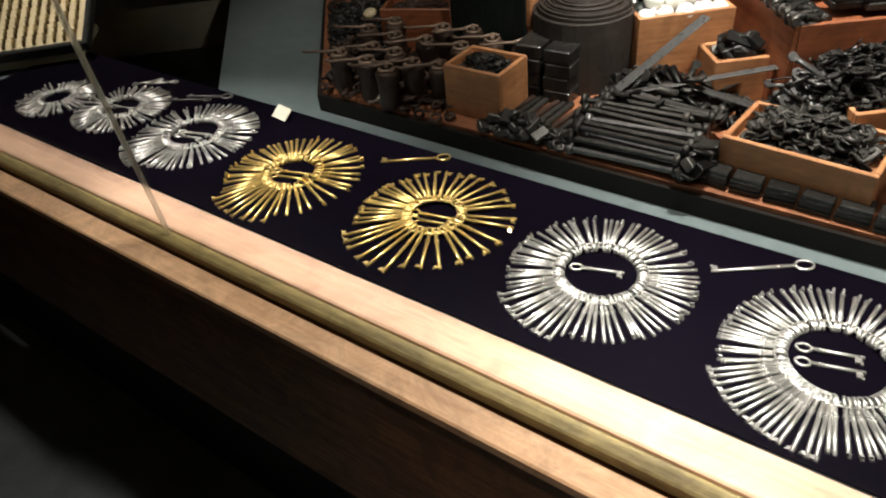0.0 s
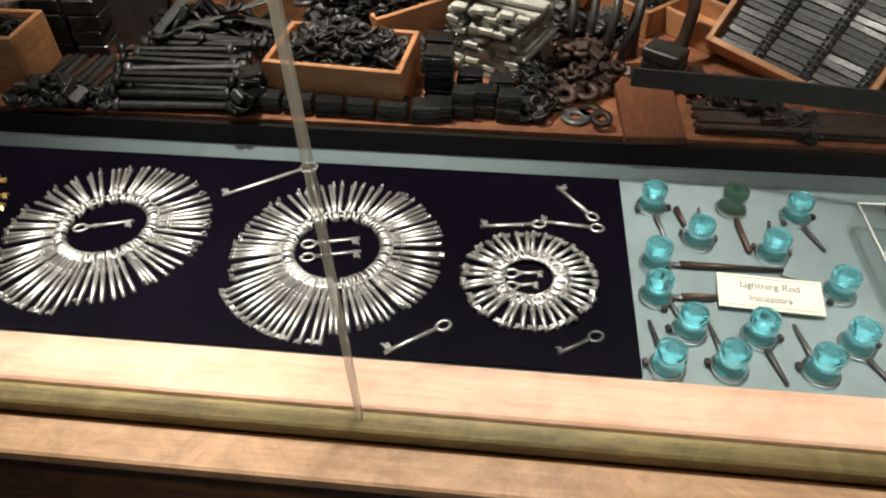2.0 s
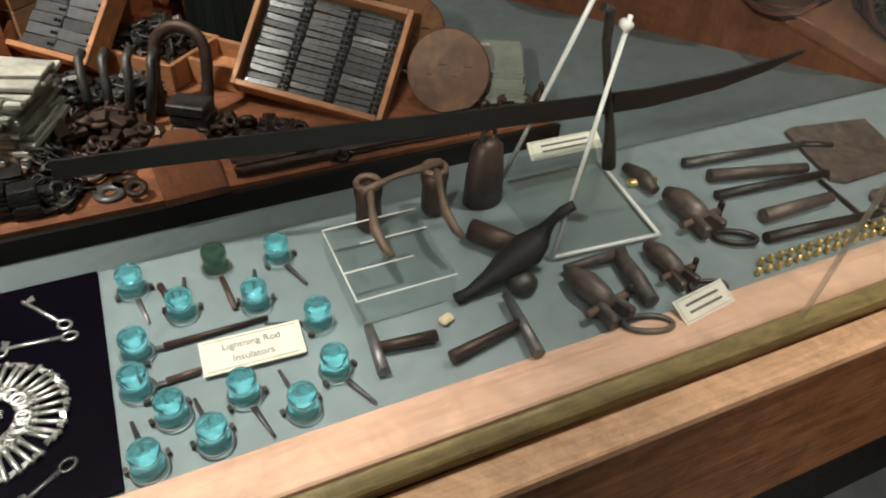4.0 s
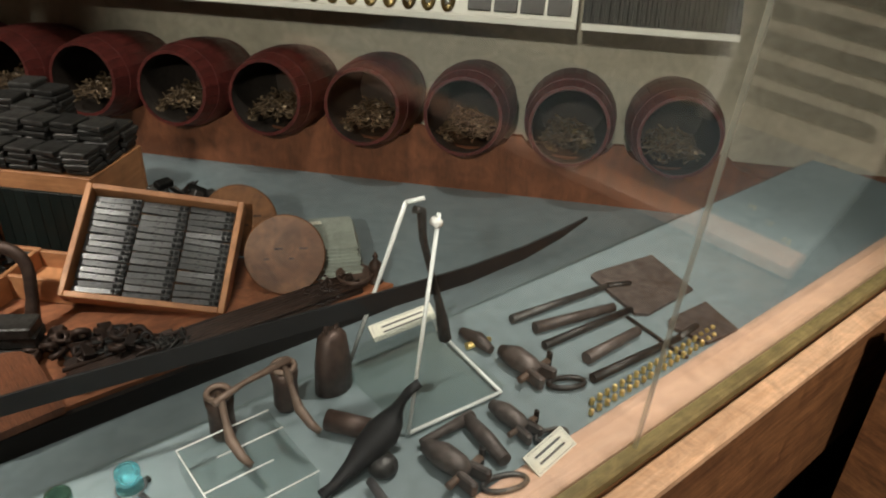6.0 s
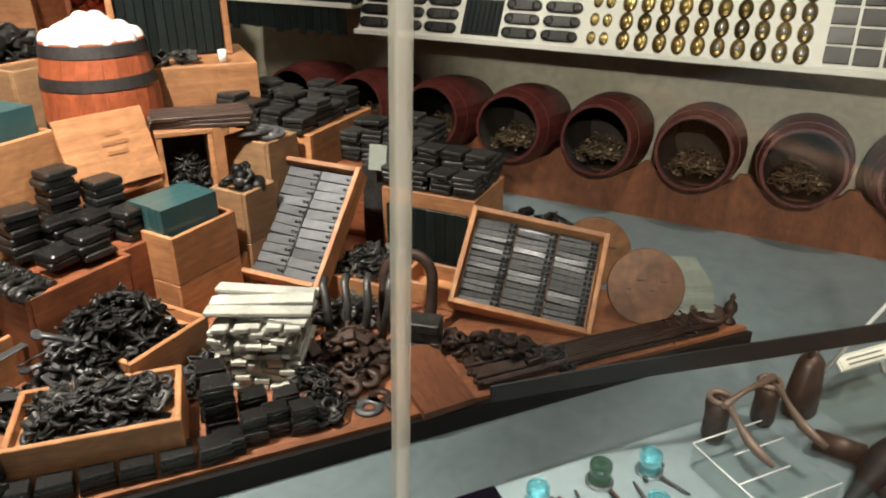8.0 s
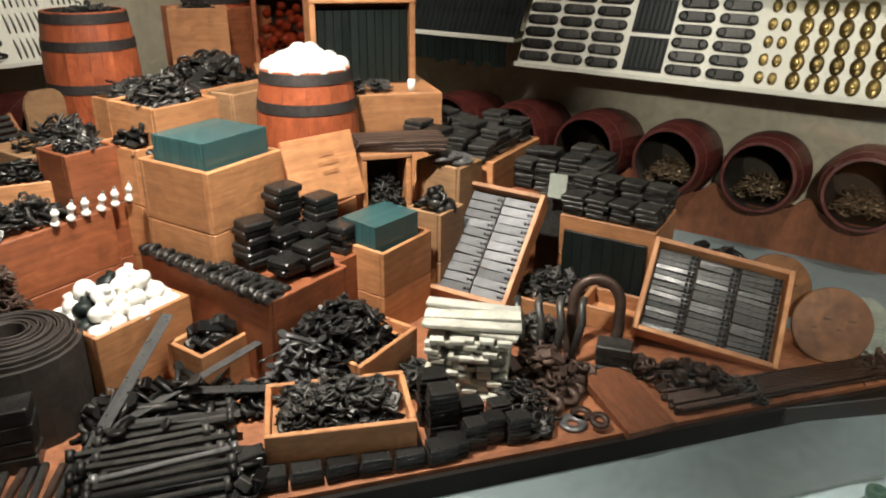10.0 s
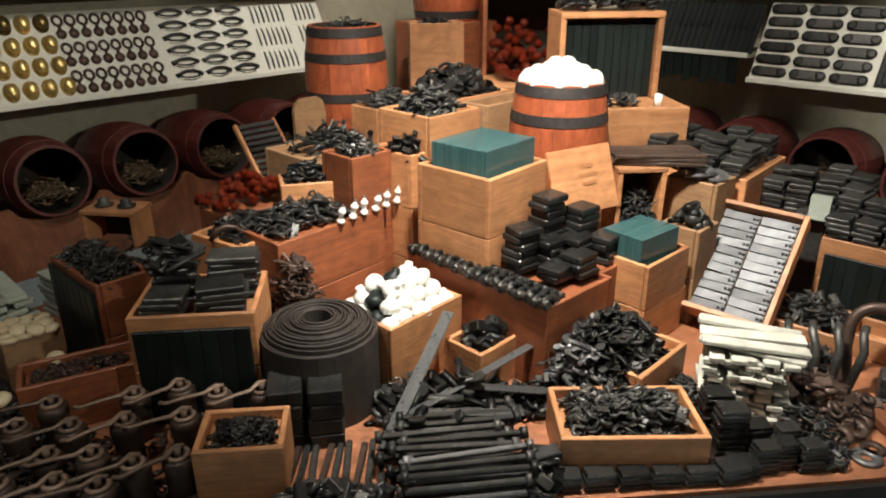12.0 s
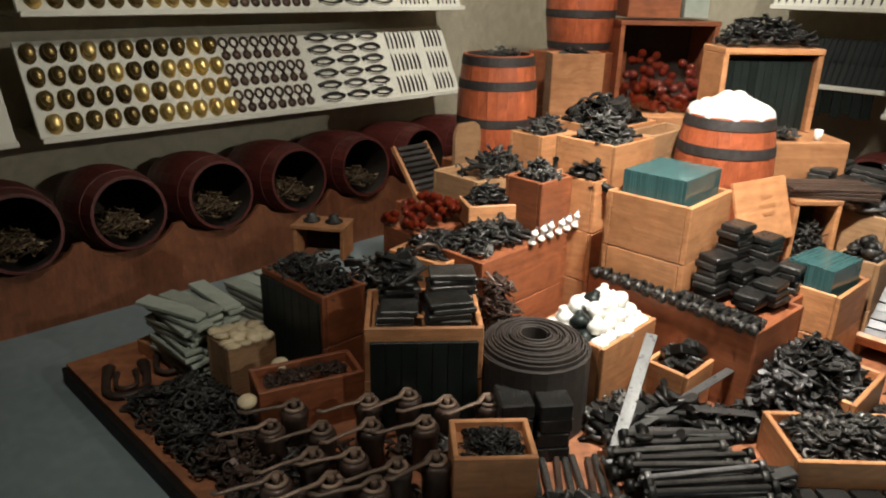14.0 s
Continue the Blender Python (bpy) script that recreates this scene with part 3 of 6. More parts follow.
# right wall: plates, ovals and grey slabs
for zz in (1.195, 1.678):
    t, face = board_frame(frame_right(-0.915, 2.95, zz), 2.27, 0.36, LEAN, BOARD_WHITE, "display_board", "white slanted wall board set with iron plates and brass ovals")
    for row in range(6):
        for i in range(3):
            put(t, face, M_LONG, "door_plate", -1.052 + 0.165 * i, 0.035 + row * 0.058)
        for i in range(2):
            put(t, face, M_LONG, "door_plate", -0.36 + 0.17 * i, 0.035 + row * 0.058)
    for row in range(2):
        part("dark_backing", Soup().box(0.172, 0.152, 0.004, face @ at(-0.536, 0.09 + 0.17 * row, 0.002), 0.001), BOARD_BLACK, t, "black backing card")
        for i in range(7):
            put(t, face, M_THIN, "thin_plate", -0.605 + 0.023 * i, 0.09 + row * 0.17)
    for row in range(5):
        for i in range(12):
            x = -0.06 + 0.05 * i if i < 2 else -0.075 + 0.0695 * i
            o = put(t, face, M_OVAL, "oval_plate", x, 0.04 + row * 0.073)
            if i < 2:
                o.scale = (0.7, 0.7, 0.7)
            part("oval_centre", M_OVAL_SIL if i > 8 or (i > 6 and row < 2) else M_OVAL_IN, None, t, "", face @ at(x, 0.04 + row * 0.073))
    for row in range(5):
        for i in range(4):
            put(t, face, M_SLAB, "grey_plate", 0.80 + 0.091 * i, 0.045 + row * 0.068)
for s0, w, zz in ((-2.44, 0.76, 1.30), (0.492, 0.51, 1.195)):
    tall = zz < 1.25
    t, face = board_frame(frame_right(s0, 2.95, zz), w, 0.36 if tall else 0.23, LEAN, BOARD_BLACK, "display_board", "black slanted board stacked with dark iron plates")
    for row in range(3 if tall else 2):
        for i in range(int(w / 0.03)):
            put(t, face, M_THIN, "thin_plate", -w / 2 + 0.02 + 0.03 * i, 0.06 + row * (0.125 if tall else 0.11))
    rag = random.Random(int(w * 100))
    for i in range(0 if tall else int(w / 0.045)):
        drop = 0.10 + 0.03 * rag.random()
        part("hanging_plate", Soup().box(0.041, 0.012, drop, at(-w / 2 + 0.025 + 0.045 * i, -0.018, -0.020 - drop / 2), 0.002), SLATE, t)

# white board higher up, over the black one
t, face = board_frame(frame_right(-2.355, 2.95, 1.660), 0.59, 0.36, LEAN, BOARD_WHITE, "display_board", "white slanted wall board set with rows of dark pins")
for row in range(3):
    for i in range(15):
        put(t, face, M_PIN, "pin", -0.27 + 0.0385 * i, 0.06 + row * 0.115)

# ---- crates and their contents ----


def crate(name, label, x, y, yaw, a, b, z0, z1, mat=PINE, depth=0.05, wall=0.014, planks=0):
    """An open crate: a along its own x, b along its own y; boards stop on a bottom that lies depth under the rim."""
    t = thing(name, label, "crate", at(x, y, z0, yaw))
    h = z1 - z0
    planks = planks or (1 if h < 0.27 else 2 if h < 0.5 else 3)
    ph = h / planks
    for k in range(planks):
        z = ph * (k + 0.5)
        for sgn in (-1, 1):
            part("side_board", Soup().box(a, wall, ph - 0.002, at(0, 0, 0), 0.0025), mat, t, "", at(0, sgn * (b - wall) / 2, z))
            part("end_board", Soup().box(wall, b - 2 * wall - 0.002, ph - 0.002, at(0, 0, 0), 0.0025), mat, t, "", at(sgn * (a - wall) / 2, 0, z))
    part("bottom", Soup().box(a - 2 * wall - 0.002, b - 2 * wall - 0.002, 0.012, at(0, 0, h - depth - 0.006), 0.001), mat, t)
    return t


def load(name, label, category, x, y, yaw, a, b, z, h, n, size, shapes, mat, seed):
    inset = 0.016 + size * 0.36
    return pile(name, label, category, x, y, z, yaw, max(0.03, a / 2 - inset), max(0.03, b / 2 - inset), h, n, size, shapes, mat, seed)


def stack(name, label, category, x, y, z, yaw, a, b, th, rows, mat, jitter=0.006, turn=4, group=""):
    """Neat stack of like slabs, each a thing."""
    me = Soup().box(a, b, th, I4, min(th * 0.2, 0.004)).mesh(name, mat)
    rnd = random.Random(int(1000 * (x + 7) + 77 * y + z * 31))
    for k in range(rows):
        solo(name, me, mat, label, category, at(x + rnd.uniform(-jitter, jitter), y + rnd.uniform(-jitter, jitter), z + th * (k + 0.5) + 0.0005 * k, yaw + rnd.uniform(-turn, turn)), group or label)


# big pine crate with glass sheets
crate("wooden_crate", "tall lit pine crate holding a stack of glass sheets", -0.452, 2.424, 43, 0.30, 0.285, TRAY_Z, 1.128, PINE, 0.03, 0.018, 3)


def upright_sheets(label, x, y, z, yaw, length, high, thick, n, seed):
    """Glass sheets standing on edge, packed one behind the other."""
    rnd = random.Random(seed)
    me = Soup().box(length, thick - 0.0004, high, at(0, 0, high / 2), 0.0006).mesh("glass_sheet", TEAL_GLASS)
    for k in range(n):
        solo("glass_sheet", me, None, label, "glass sheet", at(x, y, z, yaw) @ at(rnd.uniform(-0.002, 0.002), (k - (n - 1) / 2) * thick, 0, 0, rnd.uniform(-0.3, 0.3)), label)


upright_sheets("teal-edged glass sheet standing on edge in the crate", -0.452, 2.43, 1.098, 43, 0.245, 0.098, 0.0088, 24, 2)
# crate of iron latches
crate("wooden_crate", "pine crate heaped with black iron latches", -0.595, 2.72, 40, 0.24, 0.25, TRAY_Z, 1.24, PINE, 0.04)
load("iron_latches", "heap of black iron latches in the crate", "hardware", -0.595, 2.72, 40, 0.225, 0.235, 1.205, 0.085, 90, 0.075, ("plate", "strap", "bar", "plate"), IRON, 11)
crate("wooden_crate", "weathered crate filled with iron hooks", -0.845, 2.60, 40, 0.17, 0.16, TRAY_Z, 1.13, RED_WOOD, 0.04)
load("iron_hooks", "tangle of black iron hooks in the crate", "hardware", -0.845, 2.60, 40, 0.165, 0.155, 1.095, 0.07, 90, 0.062, ("hook", "strap", "fork"), IRON, 12)
crate("wooden_crate", "pine crate with flat iron straps", -0.665, 2.66, 43, 0.20, 0.20, TRAY_Z, 1.125, PINE, 0.03)
load("iron_straps", "flat iron straps lying in the crate", "hardware", -0.655, 2.62, 43, 0.20, 0.16, 1.10, 0.05, 40, 0.10, ("bar", "strap"), IRON, 13)
# long reddish box with white knobs
crate("wooden_box", "reddish wooden box with iron parts and white knobs", -1.0, 2.47, 42, 0.42, 0.24, TRAY_Z, 0.95, RED_WOOD, 0.02)
load("iron_fittings", "dark iron fittings heaped on the reddish box", "hardware", -1.03, 2.47, 42, 0.36, 0.22, 0.932, 0.06, 120, 0.06, ("hook", "plate", "ring", "bar"), IRON, 14)
for k in range(6):
    kn = thing("porcelain_insulator", "small white porcelain knob standing on the box edge", "insulator", at(-0.90 + 0.036 * k, 2.395 + 0.034 * k, 0.955, 42, 16 - 5 * (k % 3), 6 * (k % 2)), "white knobs on the box")
    part("knob", Soup().lathe([(0.012, 0), (0.013, 0.001), (0.013, 0.009), (0.012, 0.010), (0.0085, 0.011), (0.0078, 0.022), (0.0085, 0.033), (0.0115, 0.034), (0.012, 0.035), (0.012, 0.042), (0.011, 0.044), (0.006, 0.046), (0.005, 0.055)], 14), PORCELAIN, kn)
    part("rod", Soup().lathe([(0.004, -0.01), (0.004, 0.064)], 8), STEEL, kn)
for k in range(4):
    solo("iron_rod", Soup().tube([(-0.05, 0, 0), (0.05, 0, 0)], 0.007, 7), IRON, "short dark iron rod lying behind the white knobs", "iron rod", at(-0.965 + 0.035 * k, 2.425 + 0.03 * k, 0.964, 128 + 4 * k), "short rods")
# box of doorknobs
crate("wooden_crate", "pine box full of white and brown doorknobs", -0.735, 2.155, 42, 0.29, 0.235, TRAY_Z, 0.80, PINE, 0.05)
rnd = random.Random(3)
M_KNOB = Soup().lathe([(0.0005, -0.023), (0.019, -0.021), (0.029, -0.010), (0.031, -0.002), (0.029, 0.007), (0.020, 0.018), (0.012, 0.022), (0.012, 0.033), (0.011, 0.034), (0.0005, 0.034)], 18)
MK = [M_KNOB.mesh("doorknob", PORCELAIN), M_KNOB.mesh("doorknob", SLATE)]
c42, s42 = math.cos(radians(42)), math.sin(radians(42))
for lv in range(3):
    for i in range(5 - lv):
        for j in range(4 - lv):
            u, v = (i - (4 - lv) / 2) * 0.055, (j - (3 - lv) / 2) * 0.054
            dark = rnd.random() < 0.09
            solo("doorknob", MK[int(dark)], None, "dark glazed pottery doorknob in the box" if dark else "white porcelain doorknob heaped in the box", "doorknob",
                 at(-0.735 + u * c42 - v * s42 + rnd.uniform(-.008, .008), 2.155 + u * s42 + v * c42 + rnd.uniform(-.008, .008), 0.785 + lv * 0.036, rnd.uniform(0, 360), rnd.uniform(-70, 70), rnd.uniform(-60, 60)), "doorknobs in the box")
# rolled belt
belt = thing("belt_roll", "large roll of dark leather belting standing on the tray", "leather roll", at(-0.955, 2.0, TRAY_Z))
s = Soup()
rings = []
for i in range(400):
    a = 0.27 * i
    turn = a / (2 * math.pi)
    r = 0.040 + 0.0070 * turn + 0.0012 * math.sin(0.21 * a)
    top = 0.258 + 0.004 * math.sin(1.9 * turn) - 0.040 * (r / 0.16) ** 5
    rings.append([((r - w) * math.cos(a), (r - w) * math.sin(a), h) for w, h in ((0.0052, 0), (0, 0), (0, top - 0.0015), (0.0012, top), (0.0040, top), (0.0052, top - 0.0015))])
s.grid(rings, I4, False)
part("belting", s, LEATHER, belt)
# box of hooks in a row
crate("wooden_box", "long reddish box topped with a row of iron hooks", -0.40, 2.285, -53, 0.58, 0.30, TRAY_Z, 0.845, RED_WOOD, 0.02)
hk = Soup()
hk.box(0.026, 0.075, 0.016, at(0, 0, 0.008), 0.004)
hk.tube([(0, -0.035, 0.016), (0, -0.01, 0.026), (0, 0.02, 0.028), (0, 0.04, 0.018)], 0.009, 7)
hk.lathe([(0.012, -0.016), (0.012, 0.016)], 8, at(0, 0.03, 0.018, 0, 0, 90))
hk.tube([(0.008, -0.034, 0.014), (0.008, -0.046, 0.024), (0.006, -0.048, 0.036)], [0.005, 0.0045, 0.003], 6)
hk.tube([(-0.010, 0.0, 0.016), (-0.012, 0.012, 0.040)], [0.005, 0.003], 5)
HKM = hk.mesh("wall_hook", IRON)
for i in range(18):
    u, v = -0.272 + 0.0315 * i, -0.095
    ca, sa = math.cos(radians(-53)), math.sin(radians(-53))
    solo("wall_hook", HKM, None, "black cast iron hook set in a row on the box", "hook", at(-0.40 + u * ca - v * sa, 2.285 + u * sa + v * ca, 0.827, -53 + (i % 3 - 1) * 9), "row of iron hooks")
    solo("wall_hook", HKM, None, "black cast iron hook set in a row on the box", "hook", at(-0.40 + (u + 0.012) * ca - (v - 0.028) * sa, 2.285 + (u + 0.012) * sa + (v - 0.028) * ca, 0.8275 + 0.006 * (i % 2), 127 + (i % 4 - 1) * 8, 8), "row of iron hooks")
# black tins piled on it
for (x, y, r) in ((-0.275, 2.15, 2), (-0.36, 2.235, 6), (-0.275, 2.245, 4), (-0.20, 2.175, 3), (-0.185, 2.265, 4), (-0.265, 2.325, 9), (-0.155, 2.335, 7), (-0.095, 2.265, 4)):
    stack("black_tin", "flat black metal plate case stacked beside the crate", "metal case", x, y, 0.846, 35, 0.088, 0.076, 0.022, r, GLOSS_IRON, 0.006, 9, "black metal cases")
crate("wooden_box", "low reddish box under the black metal cases", -0.105, 2.31, 37, 0.20, 0.19, TRAY_Z, 0.845, RED_WOOD, 0.001)
# small crate
crate("wooden_crate", "small pine crate with black iron pieces", -0.50, 2.06, 40, 0.18, 0.14, TRAY_Z, 0.72, PINE, 0.05)
load("iron_pieces", "black iron pieces in the small crate", "hardware", -0.50, 2.06, 40, 0.18, 0.14, 0.69, 0.05, 36, 0.07, ("plate", "block", "bar"), IRON, 15)
# glass sheets in a low box
crate("wooden_crate", "low pine box with teal glass panes", 0.035, 2.285, 38, 0.24, 0.19, TRAY_Z, 0.872, PINE, 0.05)
upright_sheets("small teal glass sheet standing on edge in the low box", 0.022, 2.282, 0.823, 34, 0.19, 0.120, 0.0085, 17, 3)
# leaning lid
solo("crate_lid", Soup().box(0.262, 0.012, 0.212, at(0, 0, 0.106), 0.002), PINE, "pine crate lid with faded stencil leaning on the keg", "crate lid", at(-0.107, 2.415, 0.948, 26, -20))
for k, w in enumerate((0.05, 0.08, 0.06)):
    solo("stencil_mark", Soup().box(w, 0.002, 0.012, I4, 0), STAMP, "faded unreadable stencil mark on the lid", "stencil mark", at(-0.107, 2.415, 0.948, 26, -20) @ at(0.02, -0.0072, 0.15 - 0.028 * k))
# keg of porcelain balls
kb = thing("porcelain_keg", "orange-red wooden keg heaped with white porcelain knobs", "keg", at(-0.125, 2.78, 0.86))
keg_mesh_parts(kb, 0.152, 0.178, 0.455, KEG_RED, True, (0.07, 0.42, 0.74, 0.95))
crate("wooden_crate", "plain pine crate under the porcelain keg", -0.12, 2.80, 40, 0.34, 0.34, TRAY_Z, 0.86, PINE, 0.001)
for lv, (cnt, rr) in enumerate(((10, 0.118), (8, 0.085), (5, 0.045), (2, 0.02))):
    for i in range(cnt):
        a = 2 * math.pi * i / cnt + lv
        solo("porcelain_ball", Soup().ball(0.036, I4, 16), PORCELAIN, "glossy white porcelain ball on top of the keg", "porcelain ball", at(-0.125 + rr * math.cos(a), 2.78 + rr * math.sin(a), 1.312 + 0.016 * lv), "porcelain balls in the keg")
part("false_top", Soup().lathe([(0.135, 0), (0.135, 0.01)], 20), INNER_SHADE, kb, "", at(0, 0, 0.41))
# back keg
kb2 = thing("wooden_keg", "tall orange-red wooden keg with dark iron hoops", "keg", at(-0.89, 3.42, 0.99))
keg_mesh_parts(kb2, 0.152, 0.176, 0.465, KEG_RED, True, (0.07, 0.40, 0.74, 0.95))
crate("wooden_crate", "plain crate under the tall keg", -0.89, 3.42, 40, 0.34, 0.34, TRAY_Z, 0.99, RED_WOOD, 0.001)
load("iron_scrap", "dark iron scraps in the top of the keg", "hardware", -0.89, 3.42, 0, 0.22, 0.22, 1.43, 0.03, 40, 0.06, ("bar", "hook"), IRON, 16)
part("false_top", Soup().lathe([(0.135, 0), (0.135, 0.01)], 20), INNER_SHADE, kb2, "", at(0, 0, 0.43))
kb3 = thing("wooden_keg", "orange-red keg standing at the back on boxes", "keg", at(-0.40, 4.0, 1.42))
keg_mesh_parts(kb3, 0.152, 0.176, 0.465, KEG_RED, True, (0.07, 0.40, 0.74, 0.95))
crate("wooden_crate", "plain crate under the back keg", -0.40, 4.0, 40, 0.36, 0.36, TRAY_Z, 1.42, RED_WOOD, 0.001)
crate("wooden_crate", "pine box at the back with iron bits", -0.48, 3.72, 0, 0.25, 0.16, TRAY_Z, 1.437, PINE, 0.03)
load("iron_bits", "small iron bits in the back box", "hardware", -0.48, 3.72, 0, 0.22, 0.14, 1.41, 0.03, 36, 0.05, ("plate", "bar"), IRON, 17)

# back corner: open cabinet with amber glass balls
cab = thing("open_cabinet", "orange-brown open cabinet filled with amber glass balls", "cabinet", at(0.0, 3.95, 1.14))
for sgn in (-1, 1):
    part("side_panel", Soup().box(0.022, 0.30, 0.42, at(sgn * 0.235, 0, 0.21), 0.002), RED_WOOD, cab)
part("top_panel", Soup().box(0.50, 0.31, 0.022, at(0, 0, 0.431), 0.002), RED_WOOD, cab)
# back coloured dark for the shade deep in the cabinet
part("back_panel", Soup().box(0.448, 0.012, 0.42, at(0, 0.143, 0.21), 0.001), INNER_SHADE, cab)
part("bottom_panel", Soup().box(0.448, 0.28, 0.02, at(0, -0.01, 0.01), 0.001), RED_WOOD, cab)
crate("wooden_crate", "plain crate under the open cabinet", 0.0, 3.93, 0, 0.50, 0.34, TRAY_Z - 0.0, 1.14, RED_WOOD, 0.001)
crate("wooden_box", "small reddish box on the cabinet with dark iron", -0.08, 3.93, 0, 0.26, 0.2, 1.593, 1.73, RED_WOOD, 0.03)
stack("grey_tin", "pale grey printed tin box on the cabinet", "tin box", 0.15, 3.92, 1.593, 0, 0.12, 0.12, 0.13, 1, GREY_SLAT)
rnd = random.Random(8)
MA = Soup().ball(0.022, I4, 14).mesh("glass_ball", AMBER)
for k in range(120):
    u, v, w = rnd.uniform(-0.19, 0.17), rnd.uniform(0, 1), rnd.uniform(0, 1)
    solo("glass_ball", MA, None, "shiny amber glass ball spilling from the cabinet", "glass ball", at(-0.03 + u, 3.88 - 0.36 * v, 1.20 + (1 - v) * 0.20 * w + 0.05 * w), "amber glass balls")
crate("wooden_crate", "pine crate at the back heaped with iron latches", -0.44, 3.27, 40, 0.34, 0.30, TRAY_Z, 1.20, PINE, 0.03)
load("iron_latches", "heap of dark latches in the back crate", "hardware", -0.44, 3.27, 40, 0.36, 0.32, 1.172, 0.11, 90, 0.085, ("block", "plate", "hook", "ring"), IRON, 21)
crate("wooden_crate", "plain box under the amber balls", -0.06, 3.58, 0, 0.40, 0.34, TRAY_Z, 1.185, PINE, 0.001)
crate("wooden_crate", "pale narrow empty pine box", -0.30, 2.99, 40, 0.30, 0.13, TRAY_Z, 1.215, PALE_WOOD, 0.05)
crate("wooden_crate", "small pine box with iron clips", -0.74, 3.12, 40, 0.20, 0.17, TRAY_Z, 1.18, PINE, 0.02)
load("iron_clips", "dark iron clips on the small box", "hardware", -0.74, 3.12, 40, 0.22, 0.19, 1.162, 0.07, 60, 0.06, ("hook", "plate", "bar"), IRON, 22)
crate("wooden_crate", "pale crate with iron brackets", -1.0, 2.95, 40, 0.30, 0.24, TRAY_Z, 1.06, PALE_WOOD, 0.02)
load("iron_brackets", "dark brackets heaped on the pale crate", "hardware", -0.96, 2.93, 40, 0.30, 0.24, 1.042, 0.08, 80, 0.07, ("bar", "hook", "strap"), IRON, 23)
solo("rounded_board", Soup().grid([[(x, y, z) for x, z in ((-0.075, -0.46), (0.075, -0.46), (0.075, 0.11), (0.064, 0.14), (0.04, 0.157), (-0.04, 0.157), (-0.064, 0.14), (-0.075, 0.11))] for y in (0.008, -0.008)], I4, False), PALE_WOOD, "pale wooden board with rounded top corners", "board", at(-1.04, 3.19, 1.04, 40, 0))
rack = thing("bar_rack", "slanted rack of dark iron bars", "bar rack", at(-1.155, 3.15, 0.865, 40, 50))
crate("wooden_crate", "plain crate under the slanted rack", -1.19, 3.19, 40, 0.22, 0.20, TRAY_Z, 0.86, RED_WOOD, 0.001)
for k in range(11):
    part("bar", Soup().box(0.17, 0.018, 0.014, at(0, 0.027 * k, 0), 0.003), IRON, rack)
part("frame", Soup().box(0.015, 0.32, 0.02, at(0.09, 0.13, -0.01), 0.002), PINE, rack)
part("frame", Soup().box(0.015, 0.32, 0.02, at(-0.09, 0.13, -0.01), 0.002), PINE, rack)
MB = Soup().ball(0.0145, I4, 12).mesh("glass_bead", AMBER)
for k in range(120):
    u, v, w = rnd.uniform(-0.15, 0.15), rnd.uniform(-0.10, 0.10), rnd.uniform(0, 1)
    solo("glass_ball", MB, None, "small amber glass ball in a loose heap", "glass ball", at(-1.21 + u * 0.8 - v * 0.5, 2.655 + u * 0.6 + v * 0.6, 0.962 + 0.08 * w * (1 - abs(u) * 5)), "small amber balls")
crate("wooden_crate", "plain box under the amber heap", -1.21, 2.66, 38, 0.30, 0.17, TRAY_Z, 0.945, RED_WOOD, 0.001)
crate("wooden_box", "small pine box with iron hinges", -1.02, 2.62, 10, 0.17, 0.14, 0.952, 1.035, PINE, 0.02)
load("iron_hinges", "dark hinges heaped on the small box", "hardware", -1.02, 2.62, 10, 0.18, 0.15, 1.017, 0.06, 60, 0.055, ("plate", "bar", "nut"), IRON, 24)
crate("wooden_box", "pine box with leather handle and fittings", -1.20, 2.44, -40, 0.22, 0.24, TRAY_Z, 0.93, PINE, 0.02)
load("iron_fittings", "dark fittings spread on the pine box", "hardware", -1.20, 2.46, -40, 0.24, 0.26, 0.912, 0.05, 90, 0.05, ("hook", "ring", "bar", "plate"), IRON, 25)
solo("leather_handle", Soup().tube([(-0.05, 0, 0), (-0.03, 0, 0.03), (0, 0, 0.038), (0.03, 0, 0.03), (0.05, 0, 0)], 0.008, 6), BROWN_IRON, "brown leather carrying handle on the box", "handle", at(-1.24, 2.36, 0.93, 20))
pile("iron_scrap", "tangle of dark iron fittings on the tray", "hardware", -1.36, 2.58, TRAY_Z, 30, 0.14, 0.16, 0.26, 150, 0.07, ("hook", "plate", "ring"), IRON, 26)
pile("brass_chain", "hanging tangle of dark brass fittings", "hardware", -1.03, 2.22, TRAY_Z, 30, 0.07, 0.09, 0.33, 460, 0.045, ("hook", "ring", "plate", "bar"), BROWN_IRON, 27)

# slate case with its heap
case = thing("slate_case", "orange wooden case holding dark slates with iron on top", "case", at(0.125, 3.11, 1.2))
for sgn in (-1, 1):
    part("side_panel", Soup().box(0.022, 0.20, 0.30, at(sgn * 0.189, 0, 0.15), 0.002), PINE, case)
part("top_panel", Soup().box(0.40, 0.21, 0.022, at(0, 0, 0.311), 0.002), PINE, case)
part("back_panel", Soup().box(0.356, 0.01, 0.30, at(0, 0.094, 0.15), 0.001), PINE, case)
for k in range(11):
    part("slate", Soup().box(0.030, 0.12, 0.27, at(-0.157 + 0.0315 * k, -0.015, 0.137), 0.002), SLATE, case)
load("iron_rings", "heap of dark iron rings on the slate case", "hardware", 0.125, 3.11, 0, 0.42, 0.22, 1.525, 0.10, 160, 0.05, ("ring", "nut", "plate"), IRON, 28)
crate("wooden_crate", "pine crate under the slate case", 0.16, 3.03, 0, 0.44, 0.42, TRAY_Z, 1.198, PINE, 0.001)
